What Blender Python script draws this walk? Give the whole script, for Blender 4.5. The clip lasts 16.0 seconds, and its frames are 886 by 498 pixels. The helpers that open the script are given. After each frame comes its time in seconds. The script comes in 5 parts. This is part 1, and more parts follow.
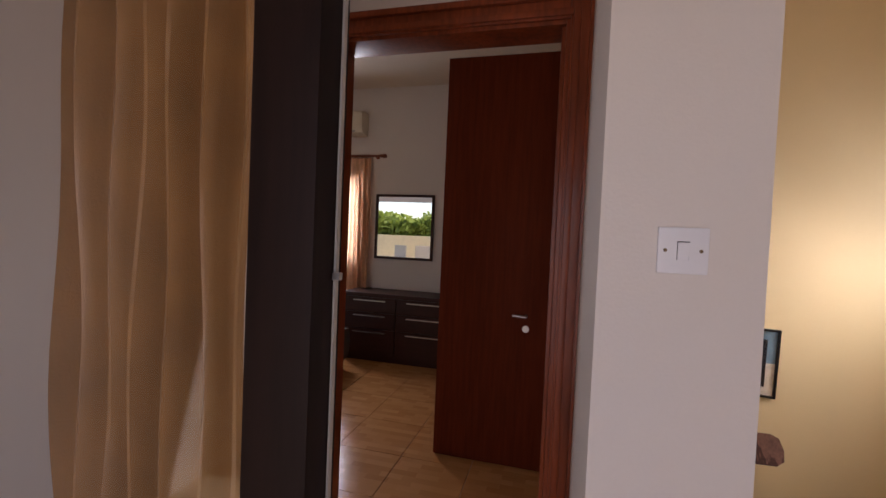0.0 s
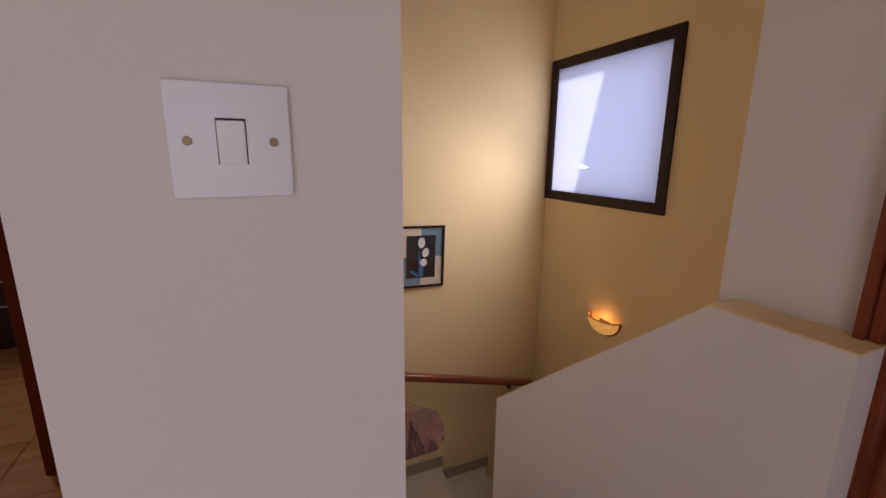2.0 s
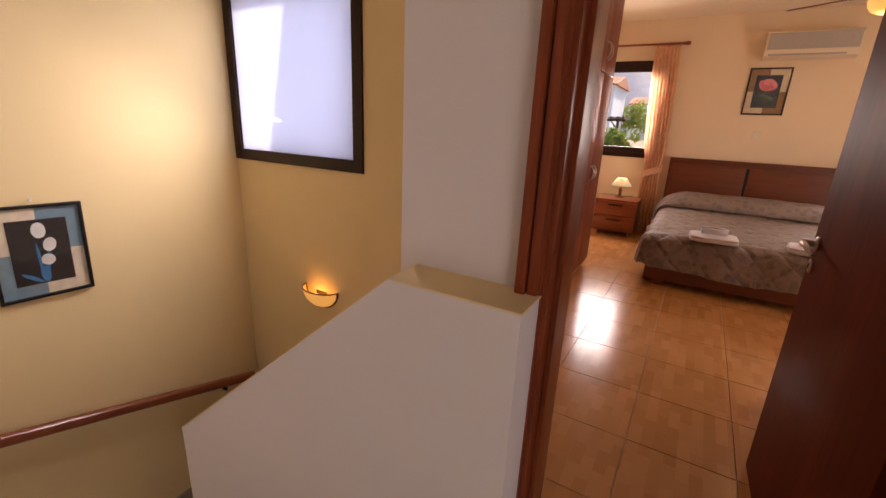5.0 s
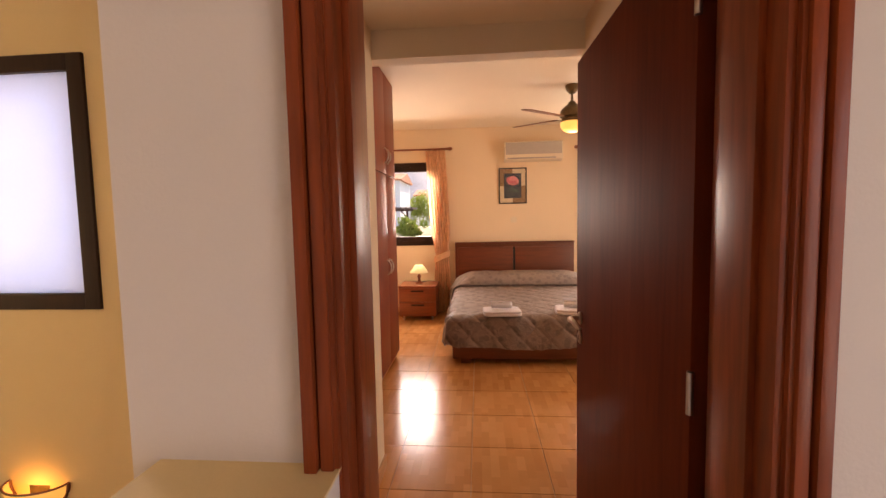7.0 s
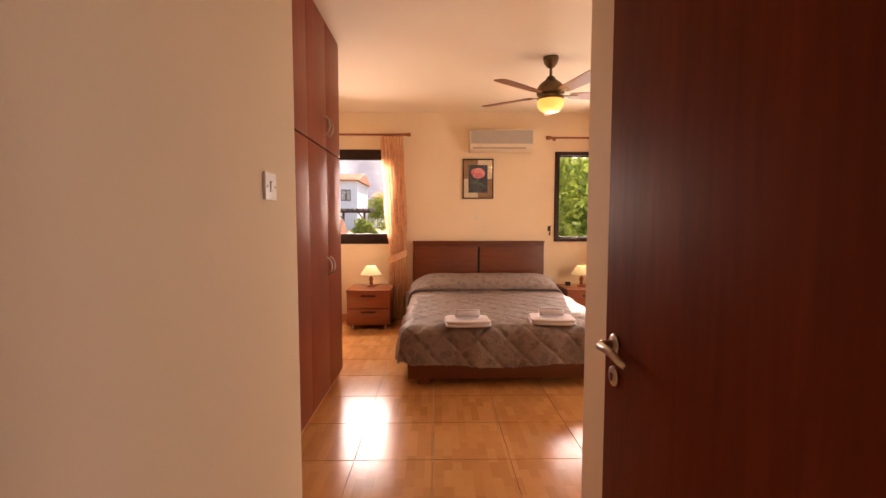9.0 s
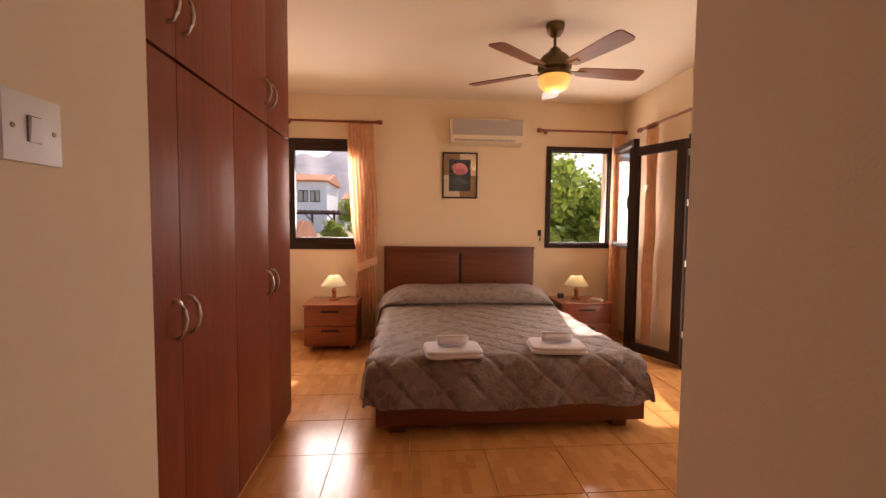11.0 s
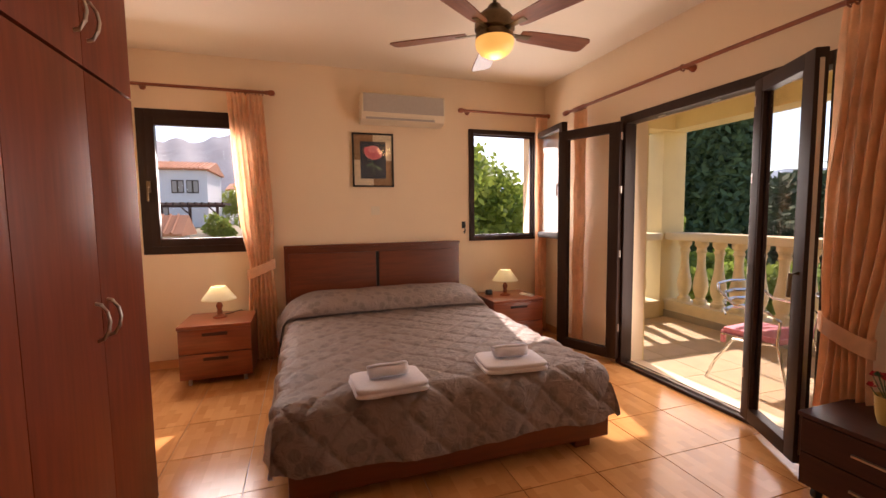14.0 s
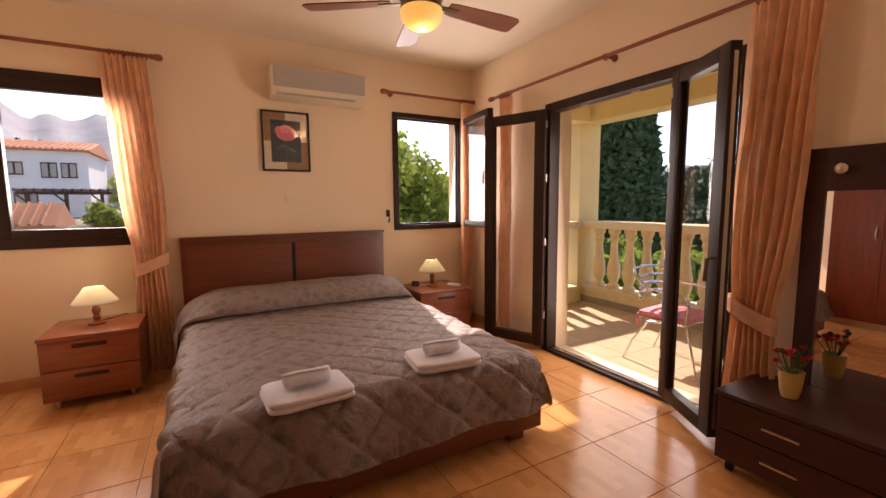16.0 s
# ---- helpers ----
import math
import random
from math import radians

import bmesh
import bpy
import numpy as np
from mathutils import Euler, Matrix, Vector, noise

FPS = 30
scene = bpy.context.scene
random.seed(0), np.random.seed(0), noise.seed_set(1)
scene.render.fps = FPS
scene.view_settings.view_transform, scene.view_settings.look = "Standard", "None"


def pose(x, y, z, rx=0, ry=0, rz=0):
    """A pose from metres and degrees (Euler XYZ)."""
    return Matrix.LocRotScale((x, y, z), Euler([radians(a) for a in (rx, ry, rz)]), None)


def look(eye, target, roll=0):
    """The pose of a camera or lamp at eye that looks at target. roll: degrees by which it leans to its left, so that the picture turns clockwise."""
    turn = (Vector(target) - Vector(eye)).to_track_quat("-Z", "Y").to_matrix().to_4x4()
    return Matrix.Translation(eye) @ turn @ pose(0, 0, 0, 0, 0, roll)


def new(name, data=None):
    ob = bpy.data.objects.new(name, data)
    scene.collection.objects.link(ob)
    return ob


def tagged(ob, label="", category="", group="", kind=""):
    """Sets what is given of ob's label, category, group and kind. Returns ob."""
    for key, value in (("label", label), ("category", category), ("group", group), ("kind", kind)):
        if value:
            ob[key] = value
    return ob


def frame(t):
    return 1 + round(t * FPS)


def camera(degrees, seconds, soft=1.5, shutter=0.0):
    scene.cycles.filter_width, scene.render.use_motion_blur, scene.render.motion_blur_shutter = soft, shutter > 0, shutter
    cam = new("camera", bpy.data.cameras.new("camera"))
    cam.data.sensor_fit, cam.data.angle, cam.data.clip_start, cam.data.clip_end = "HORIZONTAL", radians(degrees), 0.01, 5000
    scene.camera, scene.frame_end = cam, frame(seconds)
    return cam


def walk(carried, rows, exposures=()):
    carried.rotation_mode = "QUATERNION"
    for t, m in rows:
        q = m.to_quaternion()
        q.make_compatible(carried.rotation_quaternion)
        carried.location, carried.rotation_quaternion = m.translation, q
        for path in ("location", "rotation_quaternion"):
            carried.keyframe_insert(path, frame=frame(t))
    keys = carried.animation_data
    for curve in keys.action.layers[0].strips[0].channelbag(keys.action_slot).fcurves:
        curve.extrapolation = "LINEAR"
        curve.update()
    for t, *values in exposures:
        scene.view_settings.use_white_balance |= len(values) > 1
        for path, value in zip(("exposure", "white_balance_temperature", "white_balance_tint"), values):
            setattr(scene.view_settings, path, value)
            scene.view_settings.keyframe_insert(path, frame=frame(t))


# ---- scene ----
cam = camera(92.9, 16.0)
EXPOSURES = [(0.0, 0.75, 6500, 22), (2.0, 0.52, 6400, 24), (3.5, 0.85, 7300, 24), (5.0, 0.9, 7100, 25), (7.5, 1.42, 7800, 24), (9.0, 1.35, 7800, 28), (11.5, 0.8, 7200, 26), (16.0, 0.75, 6900, 25)]
PATH = [
    (0, (-0.111, -0.385, 1.424), (-0.623, 1.547, 1.367), 2.5),
    (0.5, (-0.074, -0.28, 1.432), (-0.211, 1.713, 1.336), 0.6),
    (1, (-0.037, -0.168, 1.429), (0.185, 1.813, 1.27), 0.6),
    (1.5, (0.005, -0.031, 1.435), (0.555, 1.872, 1.161), 0.5),
    (2, (0.127, 0.098, 1.41), (0.915, 1.883, 0.973), 0.6),
    (2.5, (0.281, 0.245, 1.375), (1.209, 1.901, 0.747), 0.9),
    (3, (0.359, 0.329, 1.337), (1.375, 1.857, 0.541), 1.7),
    (3.5, (0.398, 0.35, 1.314), (1.496, 1.765, 0.423), 2.2),
    (4, (0.413, 0.348, 1.305), (1.641, 1.65, 0.413), 2.8),
    (4.5, (0.464, 0.314, 1.312), (1.894, 1.484, 0.545), 2.9),
    (5, (0.533, 0.247, 1.357), (2.186, 1.218, 0.786), 2.6),
    (5.2, (0.553, 0.215, 1.374), (2.282, 1.092, 0.883), 2.3),
    (7.3, (0.771, 0.274, 1.424), (2.764, 0.383, 1.291), -0.8),
    (7.5, (0.826, 0.287, 1.411), (2.821, 0.366, 1.28), -0.3),
    (8, (1.03, 0.291, 1.368), (3.026, 0.32, 1.243), -0.1),
    (8.5, (1.201, 0.273, 1.338), (3.197, 0.268, 1.214), 0.3),
    (9, (1.422, 0.285, 1.309), (3.418, 0.255, 1.182), -0.0),
    (11.3, (2.265, 0.336, 1.303), (4.252, 0.141, 1.189), 0.4),
    (11.5, (2.329, 0.349, 1.316), (4.314, 0.129, 1.199), 0.2),
    (12, (2.463, 0.41, 1.322), (4.435, 0.098, 1.207), 0.0),
    (12.5, (2.56, 0.437, 1.323), (4.516, 0.037, 1.205), -0.3),
    (13, (2.665, 0.432, 1.33), (4.603, -0.043, 1.202), -0.5),
    (13.5, (2.741, 0.418, 1.339), (4.66, -0.126, 1.191), -0.6),
    (14, (2.805, 0.41, 1.333), (4.699, -0.212, 1.172), -0.7),
    (14.5, (2.865, 0.394, 1.331), (4.729, -0.308, 1.155), -0.8),
    (15, (2.931, 0.384, 1.32), (4.76, -0.403, 1.129), -0.8),
    (15.5, (2.973, 0.376, 1.318), (4.761, -0.496, 1.113), -0.6),
    (16, (2.998, 0.366, 1.316), (4.741, -0.591, 1.103), -0.5),
]
walk(cam, [(t, look(eye, target, roll)) for t, eye, target, roll in PATH], EXPOSURES)

# ---- world, sun, lamps ----
SUN_WAY = Vector((-0.97, 0.21, -0.84)).normalized()
world = bpy.data.worlds.new("world")
scene.world = world
world.use_nodes = True
wn = world.node_tree.nodes
sky = wn.new("ShaderNodeTexSky")
sky.sky_type = "NISHITA"
sky.sun_disc = False
sky.sun_elevation = math.asin(-SUN_WAY.z)
sky.sun_rotation = math.atan2(-SUN_WAY.x, -SUN_WAY.y)
sky.air_density, sky.dust_density = 1.0, 0.6
wn["Background"].inputs["Strength"].default_value = 0.15
world.node_tree.links.new(sky.outputs[0], wn["Background"].inputs["Color"])

sun = new("sun", bpy.data.lights.new("sun", "SUN"))
sun.data.energy, sun.data.angle, sun.data.color = 5.0, radians(0.6), (1.0, 0.93, 0.82)
sun.matrix_world = look((0, 0, 0), SUN_WAY)


def area(name, at, towards, w, h, watts, colour):
    l = new(name, bpy.data.lights.new(name, "AREA"))
    l.data.shape, l.data.size, l.data.size_y = "RECTANGLE", w, h
    l.data.energy, l.data.color = watts, colour
    l.matrix_world = look(at, towards)
    return l


def bulb(name, at, watts, colour, r):
    l = new(name, bpy.data.lights.new(name, "POINT"))
    l.data.energy, l.data.color, l.data.shadow_soft_size = watts, colour, r
    l.location = at
    return l


# daylight standing in the openings
beam = area("daylight_stair_window", (2.28, 2.34, 1.5), (0.5, 2.62, 0.45), 0.75, 0.4, 5.0, (0.95, 0.94, 1.0))
beam.data.spread = radians(130)
area("daylight_stair_pane", (2.39, 2.4, 1.6), (0, 2.4, 1.6), 0.8, 0.9, 5.5, (0.92, 0.93, 1.0))
area("daylight_on_frosted_pane", (2.575, 2.5, 1.6), (0, 2.5, 1.6), 1.0, 0.92, 4.2, (0.85, 0.9, 1.0))
area("daylight_balcony_door", (5.05, -2.44, 1.08), (5.0, 0.0, 0.9), 1.1, 1.7, 15, (1.0, 0.93, 0.82))
area("daylight_window_one", (7.28, 1.25, 1.65), (5.2, 1.0, 0.2), 0.7, 0.95, 26, (1.0, 0.95, 0.88))
area("daylight_window_two", (7.28, -1.7, 1.6), (4, -1.2, 1.0), 0.7, 1.0, 14, (1.0, 0.95, 0.88))
# fill lamp for the landing, in a doorway added behind the camera
area("landing_daylight_fill", (-0.4, -1.66, 1.2), (0.0, 0.6, 1.0), 1.5, 2.0, 8.0, (0.95, 0.9, 1.0))
area("daylight_room_window", (-2.9, 4.55, 1.6), (-2.2, 2.0, 0.6), 0.75, 0.95, 22, (0.85, 0.9, 1.0))
bulb("sconce_bulb", (2.36, 2.3, 0.225), 0.16, (1.0, 0.6, 0.2), 0.02)
bulb("fan_bulb", (5.2, -0.72, 2.27), 2.6, (1.0, 0.62, 0.3), 0.09)
bulb("lamp_one_bulb", (6.76, 1.12, 0.72), 0.4, (1.0, 0.8, 0.5), 0.03)
bulb("lamp_two_bulb", (6.76, -1.57, 0.72), 0.3, (1.0, 0.8, 0.5), 0.03)


# ---- materials ----
def mat(name, base, rough=0.6, metal=0.0, var=0.12, scale=6.0, grain=0.0, bump=0.0, bscale=80.0, coat=0.0, wood=False, axis="Z", rand=0.0, trans=0.0, spec=0.5):
    m = bpy.data.materials.new(name)
    m.use_nodes = True
    n, l = m.node_tree.nodes, m.node_tree.links
    p = n["Principled BSDF"]
    p.inputs["Roughness"].default_value, p.inputs["Metallic"].default_value = rough, metal
    p.inputs["Coat Weight"].default_value, p.inputs["Specular IOR Level"].default_value = coat, spec
    p.inputs["Coat Roughness"].default_value = 0.12
    co = n.new("ShaderNodeTexCoord")
    mp = n.new("ShaderNodeMapping")
    l.new(co.outputs["Object"], mp.inputs["Vector"])
    src = mp.outputs["Vector"]
    if wood:
        st = {"X": (0.08, 1, 1), "Y": (1, 0.08, 1), "Z": (1, 1, 0.08)}[axis]
        mp.inputs["Scale"].default_value = st
    big = n.new("ShaderNodeTexNoise")
    big.inputs["Scale"].default_value, big.inputs["Detail"].default_value = scale, 4
    l.new(src, big.inputs["Vector"])
    fine = n.new("ShaderNodeTexNoise")
    fine.inputs["Scale"].default_value, fine.inputs["Detail"].default_value = (scale * 9 if wood else bscale), 5
    l.new(src, fine.inputs["Vector"])
    mixf = n.new("ShaderNodeMix")
    mixf.inputs[0].default_value = 0.5 if wood else 0.3
    l.new(big.outputs["Fac"], mixf.inputs[2])
    l.new(fine.outputs["Fac"], mixf.inputs[3])
    ramp = n.new("ShaderNodeValToRGB")
    lo = [c * (1 - var) for c in base]
    hi = [min(1, c * (1 + var)) for c in base]
    ramp.color_ramp.elements[0].position, ramp.color_ramp.elements[1].position = 0.3, 0.7
    ramp.color_ramp.elements[0].color, ramp.color_ramp.elements[1].color = (*lo, 1), (*hi, 1)
    l.new(mixf.outputs[0], ramp.inputs["Fac"])
    col = ramp.outputs["Color"]
    if rand:
        oi = n.new("ShaderNodeObjectInfo")
        mr = n.new("ShaderNodeMapRange")
        mr.inputs[3].default_value, mr.inputs[4].default_value = 1 - rand, 1 + rand
        l.new(oi.outputs["Random"], mr.inputs[0])
        hv = n.new("ShaderNodeHueSaturation")
        l.new(mr.outputs[0], hv.inputs["Value"])
        l.new(col, hv.inputs["Color"])
        col = hv.outputs["Color"]
    l.new(col, p.inputs["Base Color"])
    if bump:
        b = n.new("ShaderNodeBump")
        b.inputs["Strength"].default_value, b.inputs["Distance"].default_value = bump, 0.004
        l.new(fine.outputs["Fac"], b.inputs["Height"])
        l.new(b.outputs["Normal"], p.inputs["Normal"])
    if trans:
        t = n.new("ShaderNodeBsdfTranslucent")
        l.new(col, t.inputs["Color"])
        mx = n.new("ShaderNodeMixShader")
        mx.inputs[0].default_value = trans
        l.new(p.outputs[0], mx.inputs[1])
        l.new(t.outputs[0], mx.inputs[2])
        l.new(mx.outputs[0], n["Material Output"].inputs["Surface"])
    return m


def tile_mat(name, a, b, rough, bw, bh):
    m = mat(name, a, rough, 0, 0.1, 3, bscale=60, rand=0.05, spec=0.3)
    n, l = m.node_tree.nodes, m.node_tree.links
    p = n["Principled BSDF"]
    was = p.inputs["Base Color"].links[0].from_socket
    g = n.new("ShaderNodeNewGeometry")
    br = n.new("ShaderNodeTexBrick")
    br.inputs["Scale"].default_value = 1.0
    br.inputs["Brick Width"].default_value, br.inputs["Row Height"].default_value = bw, bh
    br.inputs["Mortar Size"].default_value = 0.0005
    br.inputs["Color1"].default_value, br.inputs["Color2"].default_value = (*a, 1), (*b, 1)
    br.inputs["Mortar"].default_value = (*[(x + y) / 2 for x, y in zip(a, b)], 1)
    l.new(g.outputs["Position"], br.inputs["Vector"])
    mx = n.new("ShaderNodeMix")
    mx.data_type = "RGBA"
    mx.inputs[0].default_value = 0.6
    l.new(was, mx.inputs[6])
    l.new(br.outputs["Color"], mx.inputs[7])
    l.new(mx.outputs[2], p.inputs["Base Color"])
    return m


def emitter(name, colour, strength, base=(0.9, 0.8, 0.6)):
    m = mat(name, base, 0.4, var=0.03)
    p = m.node_tree.nodes["Principled BSDF"]
    p.inputs["Emission Color"].default_value = (*colour, 1)
    p.inputs["Emission Strength"].default_value = strength
    return m


def glass_mat(name, tint=(1, 1, 1), gloss=0.08):
    m = bpy.data.materials.new(name)
    m.use_nodes = True
    n, l = m.node_tree.nodes, m.node_tree.links
    n.remove(n["Principled BSDF"])
    t, g, mx, lw = n.new("ShaderNodeBsdfTransparent"), n.new("ShaderNodeBsdfGlossy"), n.new("ShaderNodeMixShader"), n.new("ShaderNodeLayerWeight")
    f = n.new("ShaderNodeMath")
    f.operation = "POWER"
    f.inputs[1].default_value = 4.0
    a = n.new("ShaderNodeMath")
    a.operation = "MULTIPLY_ADD"
    a.inputs[1].default_value, a.inputs[2].default_value = 0.55, 0.03
    l.new(lw.outputs["Facing"], f.inputs[0])
    l.new(f.outputs[0], a.inputs[0])
    t.inputs["Color"].default_value = (*tint, 1)
    g.inputs["Roughness"].default_value = 0.01
    l.new(a.outputs[0], mx.inputs[0])
    l.new(t.outputs[0], mx.inputs[1])
    l.new(g.outputs[0], mx.inputs[2])
    l.new(mx.outputs[0], n["Material Output"].inputs["Surface"])
    return m


M_WALL = mat("cream_plaster", (0.82, 0.66, 0.47), 0.75, var=0.025, scale=2, bump=0.12, bscale=140)
# cream plaster with the stair's warm light put into its colour
M_STAIR = mat("warm_lit_plaster", (0.80, 0.61, 0.31), 0.75, var=0.03, scale=2, bump=0.12, bscale=140)
# cream plaster again, paler for the cool daylight on the landing
M_LAND = mat("cool_lit_plaster", (0.76, 0.69, 0.62), 0.75, var=0.025, scale=2, bump=0.15, bscale=140)
M_CEIL = mat("ceiling_paint", (0.82, 0.72, 0.58), 0.8, var=0.02, scale=2)
M_EXT = mat("exterior_yellow_render", (0.80, 0.66, 0.36), 0.85, var=0.05, scale=3, bump=0.3, bscale=90)
M_WHITEEXT = mat("white_render", (0.8, 0.8, 0.82), 0.85, var=0.04, scale=1, bump=0.2)
M_FRAMEWOOD = mat("varnished_red_wood", (0.22, 0.045, 0.013), 0.34, var=0.5, scale=7, wood=True, coat=0.06, spec=0.25)
M_WARD = mat("wardrobe_veneer", (0.20, 0.040, 0.015), 0.42, var=0.3, scale=5, wood=True, spec=0.2, rand=0.04)
M_LEAF = mat("dark_door_veneer", (0.14, 0.026, 0.009), 0.5, var=0.3, scale=5, wood=True, spec=0.04)
M_BED = mat("bed_wood", (0.15, 0.034, 0.011), 0.4, var=0.3, scale=6, wood=True, axis="Y", coat=0.2)
M_STAND = mat("nightstand_wood", (0.22, 0.052, 0.018), 0.32, var=0.35, scale=6, wood=True, axis="Y", coat=0.25)
M_DARKWOOD = mat("wenge_wood", (0.045, 0.014, 0.009), 0.4, spec=0.3, var=0.3, scale=6, wood=True, axis="X")
M_RAIL = mat("handrail_wood", (0.22, 0.055, 0.02), 0.3, var=0.35, scale=8, wood=True, axis="X", coat=0.3)
M_RAILTOP = mat("grained_oak_rail", (0.25, 0.12, 0.075), 0.45, var=0.35, scale=22, wood=True, axis="Y")


def oak_figure(m):
    """Dark cathedral grain across the oak."""
    n, l = m.node_tree.nodes, m.node_tree.links
    p = n["Principled BSDF"]
    was = p.inputs["Base Color"].links[0].from_socket
    co = n.new("ShaderNodeTexCoord")
    mp = n.new("ShaderNodeMapping")
    mp.inputs["Scale"].default_value = (1.0, 0.32, 0.32)
    w = n.new("ShaderNodeTexWave")
    w.inputs["Scale"].default_value, w.inputs["Distortion"].default_value = 34.0, 9.0
    w.inputs["Detail"].default_value, w.inputs["Detail Scale"].default_value = 3.0, 1.4
    w.bands_direction = "Y"
    r = n.new("ShaderNodeValToRGB")
    r.color_ramp.elements[0].position, r.color_ramp.elements[1].position = 0.12, 0.45
    r.color_ramp.elements[0].color, r.color_ramp.elements[1].color = (0.28, 0.2, 0.18, 1), (1, 1, 1, 1)
    mx = n.new("ShaderNodeMix")
    mx.data_type, mx.blend_type = "RGBA", "MULTIPLY"
    mx.inputs[0].default_value = 0.85
    l.new(co.outputs["Object"], mp.inputs["Vector"])
    l.new(mp.outputs["Vector"], w.inputs["Vector"])
    l.new(w.outputs["Fac"], r.inputs["Fac"])
    l.new(was, mx.inputs[6])
    l.new(r.outputs["Color"], mx.inputs[7])
    l.new(mx.outputs[2], p.inputs["Base Color"])


oak_figure(M_RAILTOP)
M_POLE = mat("curtain_pole_wood", (0.25, 0.07, 0.028), 0.4, var=0.25, scale=10)
M_UPVC = mat("brown_window_profile", (0.03, 0.014, 0.009), 0.42, spec=0.25, var=0.3, scale=12, wood=True)
# darker copy of the brown profile: the backlit leaf's shade is in its colour
M_BACKLITLEAF = mat("backlit_brown_leaf", (0.014, 0.006, 0.004), 0.5, var=0.4, scale=9, wood=True, spec=0.1)
M_BLACK = mat("black_iron", (0.012, 0.011, 0.01), 0.4, 0.3, var=0.1)
M_STEEL = mat("brushed_steel", (0.55, 0.5, 0.45), 0.28, 1.0, var=0.06, scale=20)
M_ALU = mat("aluminium_tube", (0.8, 0.8, 0.8), 0.22, 1.0, var=0.04)
M_BRONZE = mat("antique_brass", (0.16, 0.11, 0.06), 0.35, 0.9, var=0.25, scale=15)
M_BLADE = mat("fan_blade_wood", (0.20, 0.07, 0.035), 0.42, var=0.35, scale=8, wood=True, axis="X")
M_WHITE = mat("white_plastic", (0.8, 0.78, 0.78), 0.35, var=0.02)
M_CREAMPL = mat("cream_plastic", (0.78, 0.68, 0.52), 0.4, var=0.02)
M_ACGREY = mat("grey_air_grille", (0.42, 0.38, 0.34), 0.5, var=0.05, scale=30)
M_TOWEL = mat("white_terry", (0.78, 0.74, 0.78), 0.95, var=0.05, scale=30, bump=0.9, bscale=400)
M_CURTAIN = mat("peach_satin", (0.85, 0.54, 0.33), 0.5, var=0.15, scale=14, bump=0.15, bscale=260, trans=0.35)
M_CURTAIN2 = mat("ochre_curtain", (0.34, 0.17, 0.055), 0.42, var=0.25, scale=6, bump=0.2, bscale=200, trans=0.08)
M_STEP = mat("beige_stone_tread", (0.44, 0.38, 0.27), 0.4, var=0.12, scale=5, bscale=60, rand=0.03)
M_SKIRT = mat("stone_skirting", (0.36, 0.30, 0.22), 0.45, var=0.12, scale=6)
M_SKIRTB = mat("orange_tile_skirting", (0.58, 0.30, 0.13), 0.35, var=0.1, scale=5)
M_TILE = tile_mat("parquet_pattern_tile", (0.62, 0.30, 0.11), (0.42, 0.17, 0.052), 0.18, 0.14, 0.05)
M_GROUT = mat("grout", (0.5, 0.33, 0.19), 0.8)
M_BTILE = mat("balcony_stone_tile", (0.58, 0.43, 0.27), 0.5, var=0.12, scale=5, rand=0.04)
M_BALUST = mat("cast_stone", (0.80, 0.66, 0.42), 0.8, var=0.06, scale=10, bump=0.3)
M_SEAT = mat("pink_cushion", (0.78, 0.30, 0.36), 0.9, var=0.15, scale=20, bump=0.3)
M_TABLETOP = mat("dark_table_top", (0.05, 0.05, 0.06), 0.25, var=0.1)
M_POT = mat("yellow_ceramic", (0.55, 0.36, 0.10), 0.3, var=0.08)
M_RED = mat("red_petals", (0.45, 0.01, 0.015), 0.6, var=0.3, scale=60)
M_LEAFG = mat("bouquet_leaf", (0.05, 0.10, 0.03), 0.6, var=0.3, scale=40)
M_MIRROR = mat("silvered_mirror", (0.92, 0.92, 0.92), 0.01, 1.0, var=0.0)
M_GLASS = glass_mat("window_glass")
M_FROST = mat("frosted_glass", (0.62, 0.66, 0.78), 0.5, var=0.03, scale=2, trans=0.7)
M_SHADE = mat("cream_lamp_shade", (0.88, 0.84, 0.66), 0.8, var=0.04, trans=0.5)
M_FANGLASS = emitter("amber_light_bowl", (1.0, 0.55, 0.12), 0.4, (0.85, 0.6, 0.25))
M_SCONCE = emitter("amber_glass", (1.0, 0.5, 0.1), 0.3, (0.8, 0.5, 0.2))
M_TERRA = mat("terracotta", (0.50, 0.20, 0.10), 0.85, var=0.2, scale=0.6)
M_GROUND = mat("dry_ground", (0.30, 0.24, 0.15), 0.95, var=0.3, scale=0.08)
M_LAWN = mat("lawn", (0.10, 0.20, 0.03), 0.95, var=0.3, scale=1.5)
M_TRUNK = mat("bark", (0.10, 0.07, 0.045), 0.9, var=0.3, scale=12, bump=0.6)
M_CYP = mat("cypress_green", (0.075, 0.125, 0.05), 0.8, var=0.5, scale=2)
M_BUSH = mat("bush_green", (0.26, 0.33, 0.06), 0.7, var=0.45, scale=3, trans=0.4)
M_DARKTREE = mat("far_tree_green", (0.05, 0.085, 0.03), 0.85, var=0.4, scale=0.6)
# distant haze is put into both hill colours as greyer, bluer tones
M_HILL = mat("hazed_dry_mountain", (0.36, 0.34, 0.35), 1.0, var=0.22, scale=0.012, bscale=0.05)
M_DARKHILL = mat("hazed_far_hill", (0.22, 0.27, 0.32), 1.0, var=0.2, scale=0.01, bscale=0.04)
M_SEA = mat("sea", (0.05, 0.22, 0.42), 0.3, var=0.1, scale=0.01)
